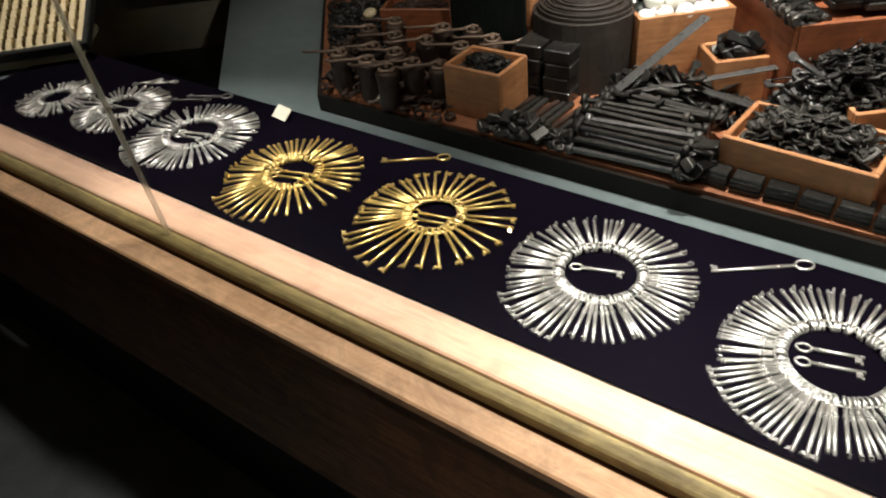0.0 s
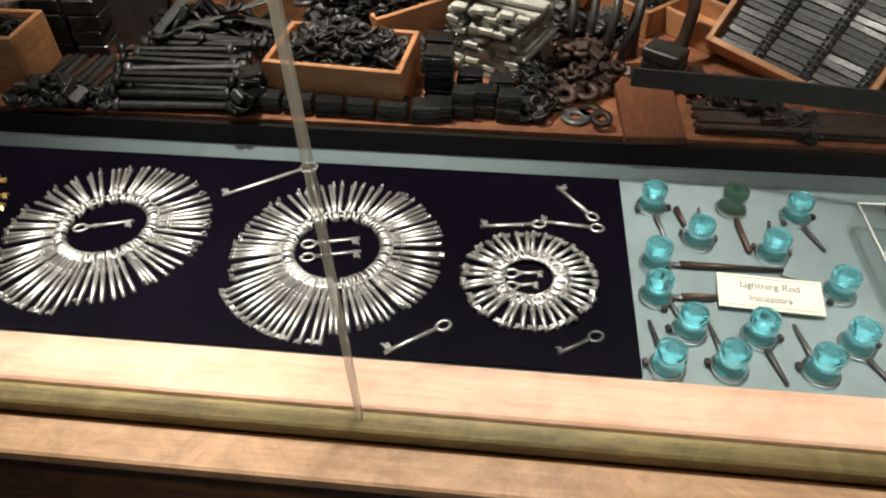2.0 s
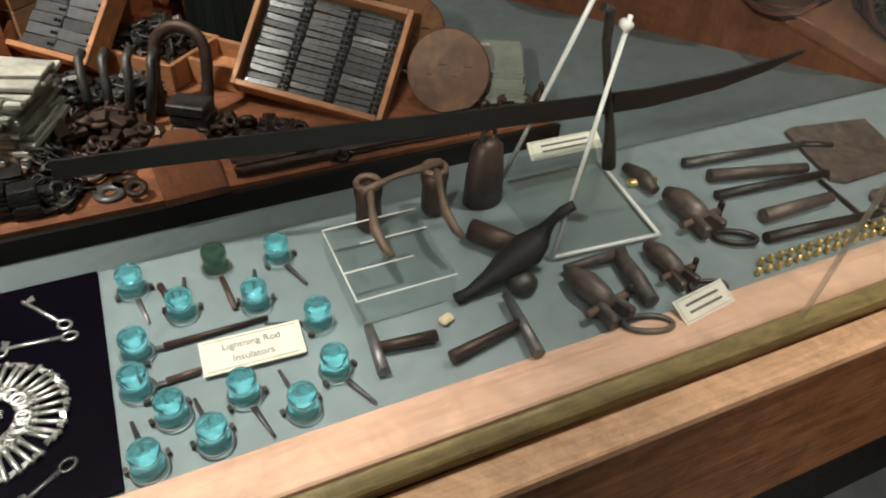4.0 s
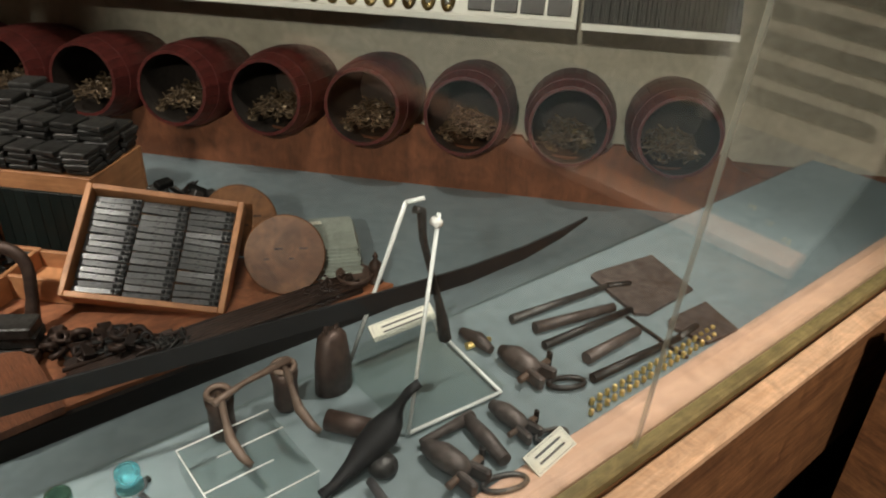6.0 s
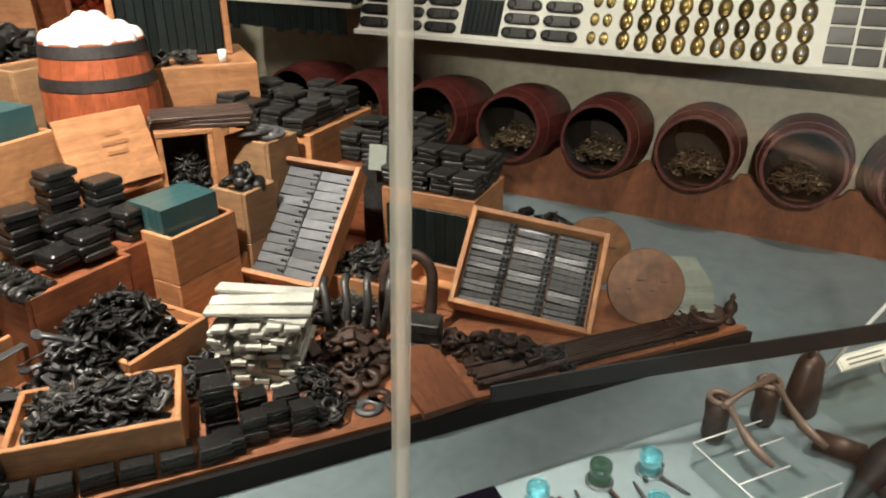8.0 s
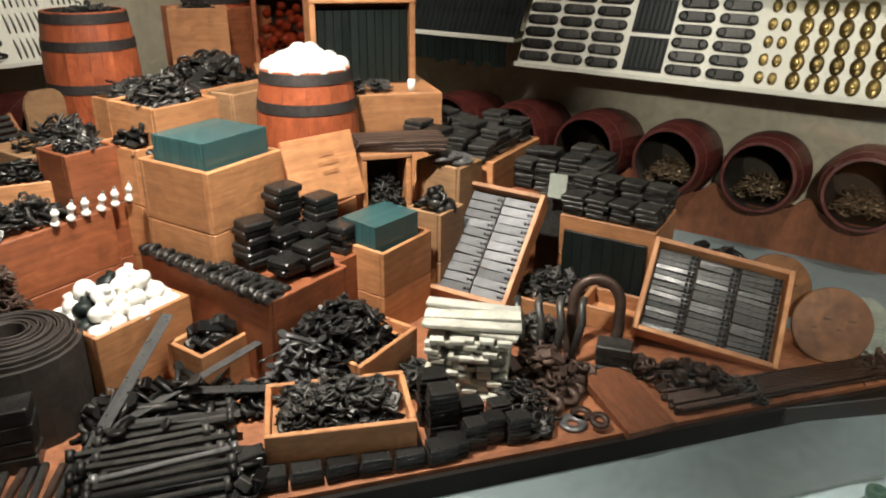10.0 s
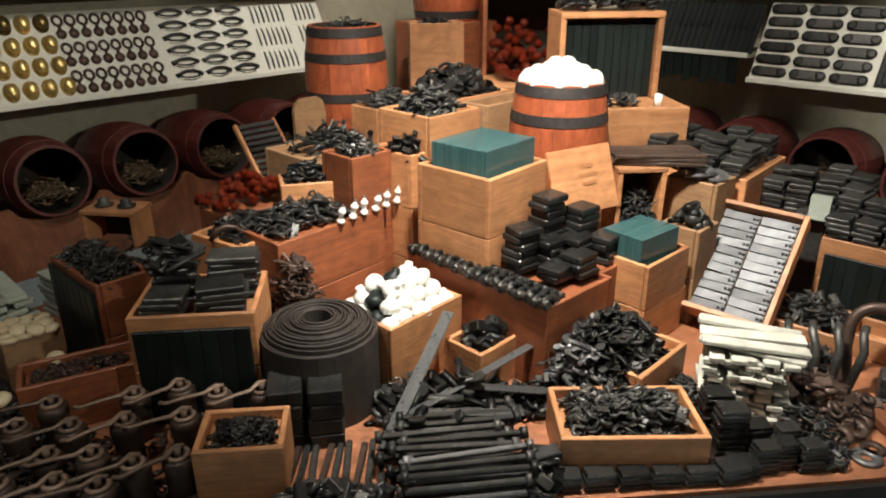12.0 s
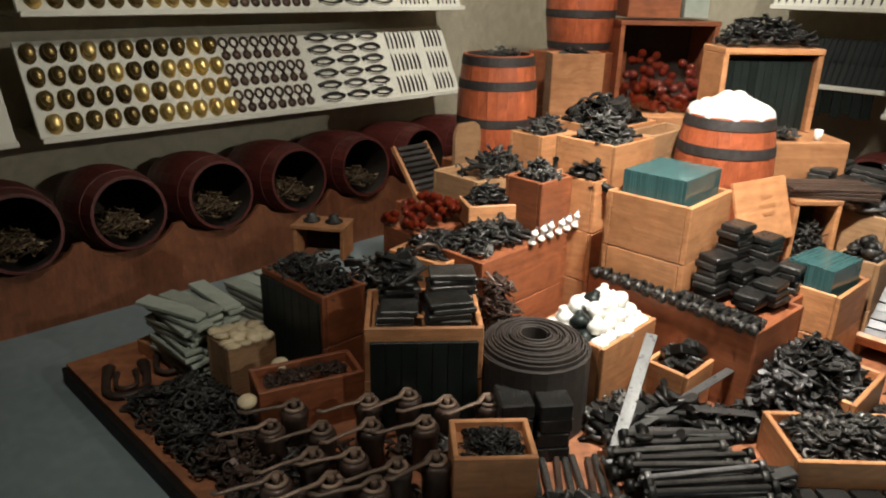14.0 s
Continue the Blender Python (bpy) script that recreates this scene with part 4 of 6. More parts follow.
solo("paper_cup", Soup().lathe([(0.013, 0), (0.015, 0.042), (0.013, 0.042), (0.012, 0.004)], 14), PORCELAIN, "small white cylinder standing on the crate", "cylinder", at(0.27, 2.86, 1.198))
load("iron_bits", "flat dark pieces lying before the slates", "hardware", 0.12, 2.88, 0, 0.22, 0.14, 1.198, 0.03, 24, 0.05, ("plate", "bar"), IRON, 29)

# right side boxes: open box, strips and plate stacks
ob = thing("open_box", "pine box on its side with iron bits inside", "box", at(0.088, 2.545, TRAY_Z))
for sgn in (-1, 1):
    part("side_panel", Soup().box(0.016, 0.14, 0.476, at(sgn * 0.074, 0, 0.238), 0.002), PINE, ob)
part("top_panel", Soup().box(0.169, 0.145, 0.016, at(0, 0, 0.485), 0.002), PINE, ob)
part("floor_panel", Soup().box(0.130, 0.138, 0.016, at(0, 0, 0.28), 0.002), PINE, ob)
# dark back stands for the shade in this pine box
part("back_panel", Soup().box(0.130, 0.012, 0.47, at(0, 0.062, 0.236), 0.001), INNER_SHADE, ob)
pile("iron_bits", "small dark iron bits spilling from the box", "hardware", 0.088, 2.525, 0.868, 0, 0.055, 0.05, 0.12, 120, 0.045, ("ring", "hook", "bar"), IRON, 30)
for k in range(4):
    for j in range(3):
        solo("iron_strip", Soup().box(0.30, 0.032, 0.012, I4, 0.002), BROWN_IRON, "long flat dark iron strip stacked on the box", "iron strip", at(0.14 + 0.005 * j, 2.50 + 0.036 * k, 1.080 + 0.0125 * j, -12 + 3 * j + k), "strips on the box")
crate("wooden_crate", "low pine box under black plate stacks", 0.52, 2.80, -47, 0.34, 0.42, TRAY_Z, 1.0, PINE, 0.001)
for i in range(5):
    for j in range(4):
        u, v = (i - 2) * 0.088, (j - 1.5) * 0.098
        ca, sa = math.cos(radians(-47)), math.sin(radians(-47))
        stack("lock_case", "flat black iron lock case in a stack", "lock case", 0.45 + u * ca - v * sa, 2.83 + u * sa + v * ca, 1.001, -47, 0.078, 0.088, 0.017, 3 + (i * 3 + j * 2) % 4, IRON, 0.006, 7, "black lock cases")
crate("wooden_box", "pale pine box with grey iron discs", 0.325, 2.545, 40, 0.15, 0.18, TRAY_Z, 1.02, PALE_WOOD, 0.02)
for k in range(5):
    disc = Soup().lathe([(0.012, 0.0), (0.042, 0.0), (0.045, 0.004), (0.045, 0.012), (0.03, 0.014), (0.024, 0.020), (0.012, 0.022), (0.012, 0.0)], 26, I4, False)
    disc.s = [False] * len(disc.s)
    solo("iron_disc", disc, STEEL, "grey cast disc with a hole on the box", "iron disc", at(0.290 + 0.030 * (k % 3), 2.505 + 0.045 * (k // 3) + 0.01 * (k % 2), 1.024 + 0.014 * (k % 2), 0, 16 * (k % 3) - 20, 10 * (k % 2)), "discs on the box")
crate("wooden_box", "low pine box with dark cups", 0.232, 2.40, 40, 0.14, 0.14, TRAY_Z, 0.91, PALE_WOOD, 0.02)
load("iron_cups", "dark iron cups on the low box", "hardware", 0.232, 2.40, 40, 0.16, 0.16, 0.892, 0.06, 20, 0.05, ("nut", "ball"), IRON, 31)

# plate box with slates in front and lock cases on top
pb = crate("slate_box", "dark wooden box of slates under black lock cases", 0.875, 2.31, -47.6, 0.33, 0.27, TRAY_Z, 0.86, PINE, 0.004)
for k in range(8):
    part("slate", Soup().box(0.0358, 0.012, 0.20, at(-0.126 + 0.036 * k, -0.142, 0.13), 0.002), SLATE, pb)
for i in range(4):
    for j in range(3):
        u, v = (i - 1.5) * 0.084, (j - 1) * 0.09
        ca, sa = math.cos(radians(-47.6)), math.sin(radians(-47.6))
        stack("lock_case", "flat black iron lock case in a stack", "lock case", 0.875 + u * ca - v * sa, 2.31 + u * sa + v * ca, 0.862, -47.6, 0.074, 0.080, 0.016, 4 + (i * 5 + j * 3) % 5, IRON, 0.006, 8, "black lock cases")
crate("wooden_crate", "low crate behind the slate box", 0.80, 2.60, -47.6, 0.36, 0.25, TRAY_Z, 0.86, RED_WOOD, 0.001)
for i in range(4):
    for j in range(2):
        u, v = (i - 1.5) * 0.088, (j - 0.5) * 0.1
        stack("lock_case", "flat black iron lock case in a stack", "lock case", 0.80 + u * ca - v * sa, 2.60 + u * sa + v * ca, 0.862, -47.6, 0.078, 0.086, 0.017, 6 + (i * 3 + j) % 4, IRON, 0.006, 8, "black lock cases")
solo("label_plate", Soup().box(0.062, 0.006, 0.085, at(0, 0, 0.0425), 0.001), GREY_SLAT, "pale grey plate leaning on the lock cases", "plate", at(0.665, 2.385, 0.90, -40, -14))
solo("lock_block", Soup().box(0.10, 0.08, 0.32, at(0, 0, 0.16), 0.003), IRON, "dark block behind the pale plate", "iron block", at(0.70, 2.46, TRAY_Z, -47))
pile("iron_boxes", "small dark iron cases scattered behind the frame", "hardware", 1.10, 2.06, TRAY_Z, -45, 0.13, 0.09, 0.22, 60, 0.07, ("block", "plate"), IRON, 32)

STEEL_DARK = material("dark_polished_steel", (0.17, 0.17, 0.168), (0.085, 0.085, 0.084), 0.3, 0.65, fine=60, coarse=10, single=0.25)
# tilted sample frames


def tilted(name, label, m, width, slope, cols, rows, mesh_mat, seed, dot):
    t = thing(name, label, "sample case", m)
    w = 0.016
    part("back_board", Soup().box(width, slope, 0.01, at(0, slope / 2, -0.035), 0.001), PINE, t)
    for sgn in (-1, 1):
        part("side_rail", Soup().box(w, slope, 0.06, at(sgn * (width - w) / 2, slope / 2, 0), 0.002), PINE, t)
    for y in (w / 2, slope - w / 2):
        part("end_rail", Soup().box(width - 2 * w - 0.001, w, 0.06, at(0, y, 0), 0.002), PINE, t)
    cw, rh = (width - 2 * w - 0.01) / cols, (slope - 2 * w - 0.01) / rows
    sh = Soup()
    sh.box(cw * 0.975, rh * 0.95, 0.014, at(0, 0, 0), 0.002)
    dots = Soup()
    for dx in (0.43, 0.33):
        dots.lathe([(rh * dot, 0.005), (rh * dot, 0.0105), (rh * dot * 0.5, 0.0125)], 8, at(cw * dx, 0, 0))
    dm = dots.mesh("rivet", BOARD_BLACK)
    me = sh.mesh("sample_plate", mesh_mat)
    rnd = random.Random(seed)
    for i in range(cols):
        for j in range(rows):
            o = part("sample_plate", me, None, t, "", at(-width / 2 + w + 0.005 + cw * (i + 0.5), w + 0.005 + rh * (j + 0.5), -0.010 + 0.006 * rnd.random(), rnd.uniform(-2.5, 2.5), rnd.uniform(-3, 9)))
            part("rivet", dm, None, o, "black rivets")
    return t


tilted("sample_case", "tilted pine tray of grey steel plates in two columns", at(0.284, 2.209, 0.645, -42.3, 43.8) @ at(0, 0, 0, -2.4), 0.284, 0.412, 2, 11, GREY_STEEL, 1, 0.15)
tilted("sample_case", "tilted pine tray of dark steel plates in three columns", at(0.885, 1.791, 0.603, -28.0, 42) @ at(0, 0, 0, -11.2), 0.421, 0.321, 3, 15, STEEL_DARK, 2, 0.30)
solo("support_block", Soup().box(0.24, 0.10, 0.11, at(0, 0, 0.055), 0.003), PINE, "plain pine block propping the tilted tray", "block", at(0.99, 1.955, TRAY_Z, -28))
solo("support_block", Soup().box(0.20, 0.06, 0.20, at(0, 0, 0.10), 0.003), PINE, "plain pine block propping the tilted tray", "block", at(0.43, 2.385, TRAY_Z, -42))
for x, y, z, r, lean in ((1.235, 1.665, TRAY_Z, 0.112, 68), (1.215, 1.90, TRAY_Z + 0.02, 0.11, 80)):
    d = thing("wooden_disc", "round brown wooden disc leaning on edge", "wooden disc", at(x, y, z, -32, lean))
    part("disc", Soup().lathe([(r - 0.003, -0.008), (r, -0.005), (r, 0.005), (r - 0.003, 0.008)], 36, at(0, r, 0)), DARK_PANEL, d)
    for k in range(4):
        part("faded_mark", Soup().box(0.015 + 0.008 * (k % 2), 0.005, 0.001, at(-0.05 + 0.034 * k, r * (0.9 + 0.25 * (k % 2)), 0.0088), 0), BROWN_IRON, d, "faded unreadable mark")
crate("wooden_box", "open pine box with iron latches", 0.57, 2.19, -47, 0.26, 0.22, TRAY_Z, 0.66, PINE, 0.03)
load("iron_latches", "dark latches in the open box", "hardware", 0.57, 2.19, -47, 0.27, 0.22, 0.632, 0.08, 110, 0.05, ("plate", "ring", "bar"), IRON, 33)
crate("wooden_box", "shallow pine box beside the tilted tray", 0.74, 2.06, -47, 0.20, 0.15, TRAY_Z, 0.655, PINE, 0.05)


def horseshoe(k):
    arc = [(0.060 * k * math.cos(math.pi * i / 10), 0.025 * k + 0.062 * k * math.sin(math.pi * i / 10), 0) for i in range(11)]
    return Soup().tube([(0.052 * k, -0.115 * k, 0), (0.055 * k, -0.10 * k, 0), (0.061 * k, -0.03 * k, 0)] + arc + [(-0.061 * k, -0.03 * k, 0), (-0.055 * k, -0.10 * k, 0), (-0.052 * k, -0.115 * k, 0)], [0.022 * k, 0.020 * k, 0.014 * k] + [0.0145 * k] * 11 + [0.014 * k, 0.020 * k, 0.022 * k], 8, I4, False, 0.75)


solo("iron_yoke", horseshoe(1.15), BROWN_IRON, "large rusty iron yoke leaning upright", "iron yoke", at(0.60, 1.93, 0.70, -30, 70))
for k in range(4):
    solo("iron_crank", Soup().tube([(0, 0, 0), (0, 0, 0.12), (0.01, 0.02, 0.16), (0.03, 0.03, 0.18)], 0.012, 7), IRON, "dark iron crank leaning on the box", "iron crank", at(0.36 + 0.045 * k, 1.90 - 0.012 * k, TRAY_Z + 0.012, 30, -20 + 8 * k, 14), "cranks")
pile("iron_parts", "mixed dark iron parts on the tray", "hardware", 0.38, 1.80, TRAY_Z, 20, 0.12, 0.11, 0.07, 80, 0.05, ("nut", "bar", "nut", "block"), BROWN_IRON, 34)
pile("iron_nuts", "square iron nuts in a loose row", "hardware", 0.74, 1.69, TRAY_Z, -35, 0.16, 0.05, 0.05, 34, 0.055, ("nut", "block"), BROWN_IRON, 35)
stack("iron_block", "black iron block before the tilted tray", "iron block", 0.60, 1.80, TRAY_Z, -35, 0.10, 0.07, 0.03, 3, IRON)
for k, (x, y, r) in enumerate(((0.372, 1.60, 0.036), (0.41, 1.63, 0.03), (0.345, 1.67, 0.033), (0.40, 1.69, 0.034), (0.325, 1.72, 0.034), (0.43, 1.57, 0.026), (0.30, 1.64, 0.03), (0.37, 1.74, 0.038), (0.30, 1.70, 0.030), (0.43, 1.72, 0.033), (0.345, 1.80, 0.036))):
    solo("iron_washer", Soup().lathe([(r * 0.4, 0), (r, 0), (r, 0.008), (r * 0.4, 0.008), (r * 0.4, 0)], 20, I4, False), STEEL if k == 0 else BROWN_IRON, "thick round iron washer lying on the tray", "washer", at(x, y, TRAY_Z + 0.001 + 0.02 * (k > 1), 0, 14 * (k > 1)), "washers")
brush = thing("bristle_brush", "flat brown bristle brush lying on the tray", "brush", at(0.545, 1.645, TRAY_Z + 0.004, 4, 6))
part("bristles", prism([(-0.070, -0.125), (0.070, -0.125), (0.070, 0.075), (0.050, 0.108), (0.020, 0.122), (-0.020, 0.122), (-0.050, 0.108), (-0.070, 0.075)], 0.0, 0.022), FENCE_WOOD, brush)
for k in range(21):
    x = -0.064 + 0.0064 * k
    part("bristle_row", Soup().box(0.0046, 0.19 + 0.045 * (1 - (x / 0.07) ** 2), 0.0016, at(x, -0.025 + 0.02 * (1 - (x / 0.07) ** 2), 0.0226), 0.0005), FENCE_WOOD, brush)
for k in range(16):
    solo("iron_rod", Soup().tube([(-0.38, 0, 0), (0, 0.004, 0), (0.38, 0, 0)], 0.006, 6), BROWN_IRON, "long thin rusty iron rod in a bundle", "iron rod", at(1.03 + 0.006 * (k % 3), 1.555 + 0.011 * (k % 8), TRAY_Z + 0.007 + 0.013 * (k // 8), -1.5 + 0.4 * (k % 5)), "bundle of rods")
for k in range(9):
    solo("glass_rod_pack", Soup().box(0.13, 0.20, 0.010, I4, 0.001), GREY_SLAT, "pale wrapped pack of glass strips", "glass pack", at(1.45 - 0.001 * k, 1.73 + 0.003 * k, TRAY_Z + 0.006 + 0.0105 * k, -30 + 2 * (k % 3)), "glass packs")
solo("label_card", Soup().box(0.05, 0.02, 0.002, I4, 0), PAPER, "small cream card on the glass pack", "card", at(1.42, 1.83, TRAY_Z + 0.0985, -22))
solo("iron_bowl", Soup().lathe([(0.02, 0), (0.045, 0.01), (0.055, 0.035), (0.05, 0.036), (0.038, 0.014), (0.0005, 0.012)], 20), BROWN_IRON, "small dark iron bowl on the tray corner", "bowl", at(1.42, 1.60, TRAY_Z + 0.001))
solo("iron_ornament", Soup().lathe([(0.022, 0), (0.018, 0.01), (0.008, 0.02), (0.02, 0.045), (0.018, 0.06), (0.006, 0.075), (0.009, 0.085), (0.002, 0.098)], 12), BROWN_IRON, "small dark iron finial on the tray corner", "finial", at(1.475, 1.575, TRAY_Z + 0.001))
pile("iron_bits", "rusty bits near the tray corner", "hardware", 1.33, 1.60, TRAY_Z, 0, 0.08, 0.05, 0.03, 40, 0.035, ("bar", "hook", "ring"), BROWN_IRON, 36)

# white slats
MS = Soup().box(0.19, 0.0385, 0.0138, I4, 0.002).mesh("white_slat", WHITE_SLAT)
MT = Soup().box(0.26, 0.042, 0.012, I4, 0.002).mesh("white_slat", WHITE_SLAT)
rnd = random.Random(5)
for lv in range(14):
    top = lv > 11
    base = -26 if top else 62 + 3 * (lv % 3)
    n = 3 if top else 5
    ca, sa = math.cos(radians(base)), math.sin(radians(base))
    for j in range(n):
        u = (j - (n - 1) / 2) * (0.052 if top else 0.041)
        solo("white_slat", MT if top else MS, None, "whitewashed flat wooden slat in a stack", "slat", at(0.180 - u * sa + rnd.uniform(-.012, .012), 1.865 + u * ca + rnd.uniform(-.012, .012), TRAY_Z + 0.0085 + 0.0152 * lv, base + rnd.uniform(-3, 3) + (rnd.uniform(-10, 10) if top else 0), rnd.uniform(-3, 3), rnd.uniform(-2, 2)), "stack of white slats")

# front of the tray: nut box, blocks, bolts
crate("wooden_box", "pine box full of dark iron nuts and washers", -0.21, 1.695, -5, 0.345, 0.215, TRAY_Z, 0.70, PINE, 0.03)
load("iron_nuts", "heap of dark nuts and washers in the box", "hardware", -0.21, 1.695, -5, 0.34, 0.21, 0.672, 0.07, 230, 0.048, ("nut", "plate", "plate", "plate"), IRON, 41)
crate("wooden_box", "half-open pine crate under an iron heap", -0.12, 1.96, 40, 0.25, 0.24, TRAY_Z, 0.725, PINE, 0.03)
load("iron_hinges", "big heap of black iron hinges and latches", "hardware", -0.165, 1.95, 40, 0.31, 0.29, 0.67, 0.14, 300, 0.058, ("plate", "bar", "strap", "plate"), IRON, 42)
load("steel_latches", "grey steel latches on the heap", "hardware", -0.27, 1.88, 40, 0.16, 0.22, 0.63, 0.15, 36, 0.085, ("plate", "strap"), STEEL, 43)
cap = Soup()
for k in range(3):
    cap.box(0.072 - 0.002 * k, 0.052, 0.0145, at(0.0015 * (k - 1), 0, 0.0075 + 0.0155 * k), 0.002)
cap.tube([(-0.036, -0.024, 0.03), (0.036, -0.024, 0.03)], 0.005, 6)
cap.tube([(-0.036, -0.024, 0.012), (0.036, -0.024, 0.012)], 0.005, 6)
CAP = cap.mesh("iron_block", GLOSS_IRON)
for k in range(6):
    solo("iron_block", CAP, None, "small black iron block in the front row", "iron block", at(-0.385 + 0.079 * k, 1.585 - 0.003 * k, TRAY_Z, 3 * (k % 3 - 1)), "front row of blocks")
for (x, y, r, sz) in ((0.03, 1.72, 3, 1), (0.035, 1.65, 3, 1), (0.11, 1.66, 2, 0.9), (0.04, 1.58, 1, 1), (0.15, 1.60, 2, 0.8), (0.21, 1.585, 2, 0.8), (0.185, 1.65, 2, 0.8), (0.245, 1.63, 1, 0.8), (0.10, 1.59, 2, 0.8)):
    for j in range(r):
        o = solo("iron_block", CAP, None, "small black iron block in a stack", "iron block", at(x, y, TRAY_Z + j * 0.049 * sz, -4 + 5 * (j % 2)), "stacked blocks")
        o.scale = (sz, sz, sz)
pile("iron_parts", "small dark parts beside the white slats", "hardware", 0.27, 1.69, TRAY_Z, 0, 0.06, 0.09, 0.08, 60, 0.045, ("ring", "hook", "bar"), IRON, 44)
bolt = Soup()
bolt.box(0.30, 0.0145, 0.0145, I4, 0.003)
bolt.lathe([(0.020, 0), (0.020, 0.016)], 4, at(0.15, 0, 0, 0, 0, 90))
bolt.lathe([(0.019, -0.006), (0.019, 0.010)], 4, at(-0.135, 0, 0, 0, 0, 90))
BOLT = bolt.mesh("carriage_bolt", STEEL)
BOLT2 = bolt.mesh("carriage_bolt", IRON)
rnd = random.Random(9)
for k in range(30):
    lv = k // 11
    y = 1.545 + 0.031 * (k % 11) + 0.012 * lv
    solo("carriage_bolt", BOLT if k % 6 == 0 else BOLT2, None, "long dark steel bolt lying in a pile", "bolt", at(-0.625 + rnd.uniform(-.03, .03), y, TRAY_Z + 0.02 + 0.026 * lv, 2 + rnd.uniform(-3, 3) + (180 if k % 2 else 0), 0, rnd.uniform(-2, 2)), "pile of bolts")
for k in range(9):
    solo("iron_bar", Soup().box(0.016, 0.24, 0.016, I4, 0.003), IRON if k % 3 else BROWN_IRON, "square dark iron bar laid on the tray", "iron bar", at(-1.02 + 0.027 * k, 1.66 + 0.01 * (k % 2), TRAY_Z + 0.009, 3 * (k % 3) - 8), "iron bars")
pile("iron_clips", "dark clips at the front edge of the tray", "hardware", -0.92, 1.57, TRAY_Z, 0, 0.13, 0.035, 0.05, 50, 0.05, ("nut", "bar", "block"), IRON, 45)
pile("iron_clips", "dark clips at the front edge of the tray", "hardware", -0.43, 1.60, TRAY_Z, 0, 0.03, 0.07, 0.07, 24, 0.06, ("block", "plate"), IRON, 46)
for x in (-1.035, -0.935):
    stack("metal_case", "glossy black metal case in a short stack", "metal case", x, 1.835, TRAY_Z, 4, 0.085, 0.11, 0.042, 4, GLOSS_IRON, 0.003, 2, "glossy black cases")
pile("iron_bars", "dark bars lying behind the bolts", "hardware", -0.62, 1.90, TRAY_Z, 20, 0.16, 0.06, 0.06, 34, 0.13, ("bar", "strap"), IRON, 47)
for (a, b, r) in (((-0.60, 2.06, 0.80), (-0.80, 1.72, 0.605), 0.034), ((-0.35, 2.02, 0.715), (-0.74, 1.80, 0.645), 0.026), ((-0.36, 1.86, 0.655), (-0.60, 1.90, 0.665), 0.03), ((-0.44, 1.78, 0.65), (-0.68, 1.80, 0.655), 0.03)):
    d = Vector(b) - Vector(a)
    turn = d.to_track_quat("X", "Z").to_matrix().to_4x4()
    solo("steel_strap", Soup().box(d.length, r, 0.004, I4, 0.001), STEEL_DARK, "long flat grey steel strap leaning on the boxes", "steel strap", Matrix.Translation((Vector(a) + Vector(b)) / 2) @ turn)
for (x, y, yaw, rx, ry, h, n, sd) in ((-0.72, 1.93, 30, 0.10, 0.08, 0.07, 70, 71), (-0.36, 1.90, 0, 0.07, 0.06, 0.06, 50, 72), (0.02, 1.86, 20, 0.07, 0.06, 0.07, 60, 73), (0.30, 2.05, 30, 0.10, 0.08, 0.06, 70, 74), (0.46, 2.02, 30, 0.08, 0.08, 0.06, 60, 75), (0.28, 1.61, 0, 0.04, 0.04, 0.03, 20, 76), (0.80, 1.66, -38, 0.16, 0.04, 0.04, 50, 77), (-1.20, 1.85, 0, 0.12, 0.10, 0.04, 70, 78), (-1.62, 1.74, 0, 0.10, 0.16, 0.05, 90, 79)):
    pile("iron_scrap", "small dark iron scraps filling the tray between boxes", "hardware", x, y, TRAY_Z, yaw, rx, ry, h, n, 0.05, ("plate", "ring", "bar", "hook", "nut"), IRON, sd)
crate("wooden_box", "small square pine box with dark nails", -1.11, 1.675, 0, 0.195, 0.16, TRAY_Z, 0.735, PINE, 0.03)
load("iron_nails", "dark bright-edged nails in the square box", "hardware", -1.11, 1.675, 0, 0.19, 0.155, 0.707, 0.03, 110, 0.035, ("nut", "hook", "bar", "ring"), IRON, 48)

# grinders with cranks
g = thing("hand_grinder", "rusty cast iron hand grinder with a crank arm", "grinder", group="hand grinders")
part("body", Soup().lathe([(0.029, 0), (0.034, 0.012), (0.033, 0.08), (0.037, 0.105), (0.036, 0.118), (0.026, 0.126), (0.022, 0.122), (0.0005, 0.122)], 16), BROWN_IRON, g)
part("collar", Soup().torus(0.022, 0.006, at(0, 0, 0.128), 16, 6), LIGHT_RUST, g)
part("crank", Soup().tube([(0.02, 0.012, 0.136), (0.0, 0.016, 0.139), (-0.018, 0.004, 0.138), (-0.03, -0.004, 0.137), (-0.075, 0.0, 0.134), (-0.12, 0.0, 0.130), (-0.135, 0.012, 0.129)], [0.006, 0.007, 0.007, 0.0065, 0.006, 0.006, 0.007], 7, I4, False, 0.7), LIGHT_RUST, g, "tan worn crank arm")
part("hub", Soup().lathe([(0.008, 0.12), (0.008, 0.143)], 8), LIGHT_RUST, g)
SPOTS = [(-1.60, 1.86), (-1.41, 1.88), (-1.305, 1.905), (-1.205, 1.865), (-1.095, 1.87), (-1.645, 1.77), (-1.52, 1.76), (-1.40, 1.77), (-1.265, 1.775), (-1.53, 1.655), (-1.435, 1.65), (-1.335, 1.61), (-1.245, 1.63), (-1.60, 1.57), (-1.48, 1.565), (-1.385, 1.545)]
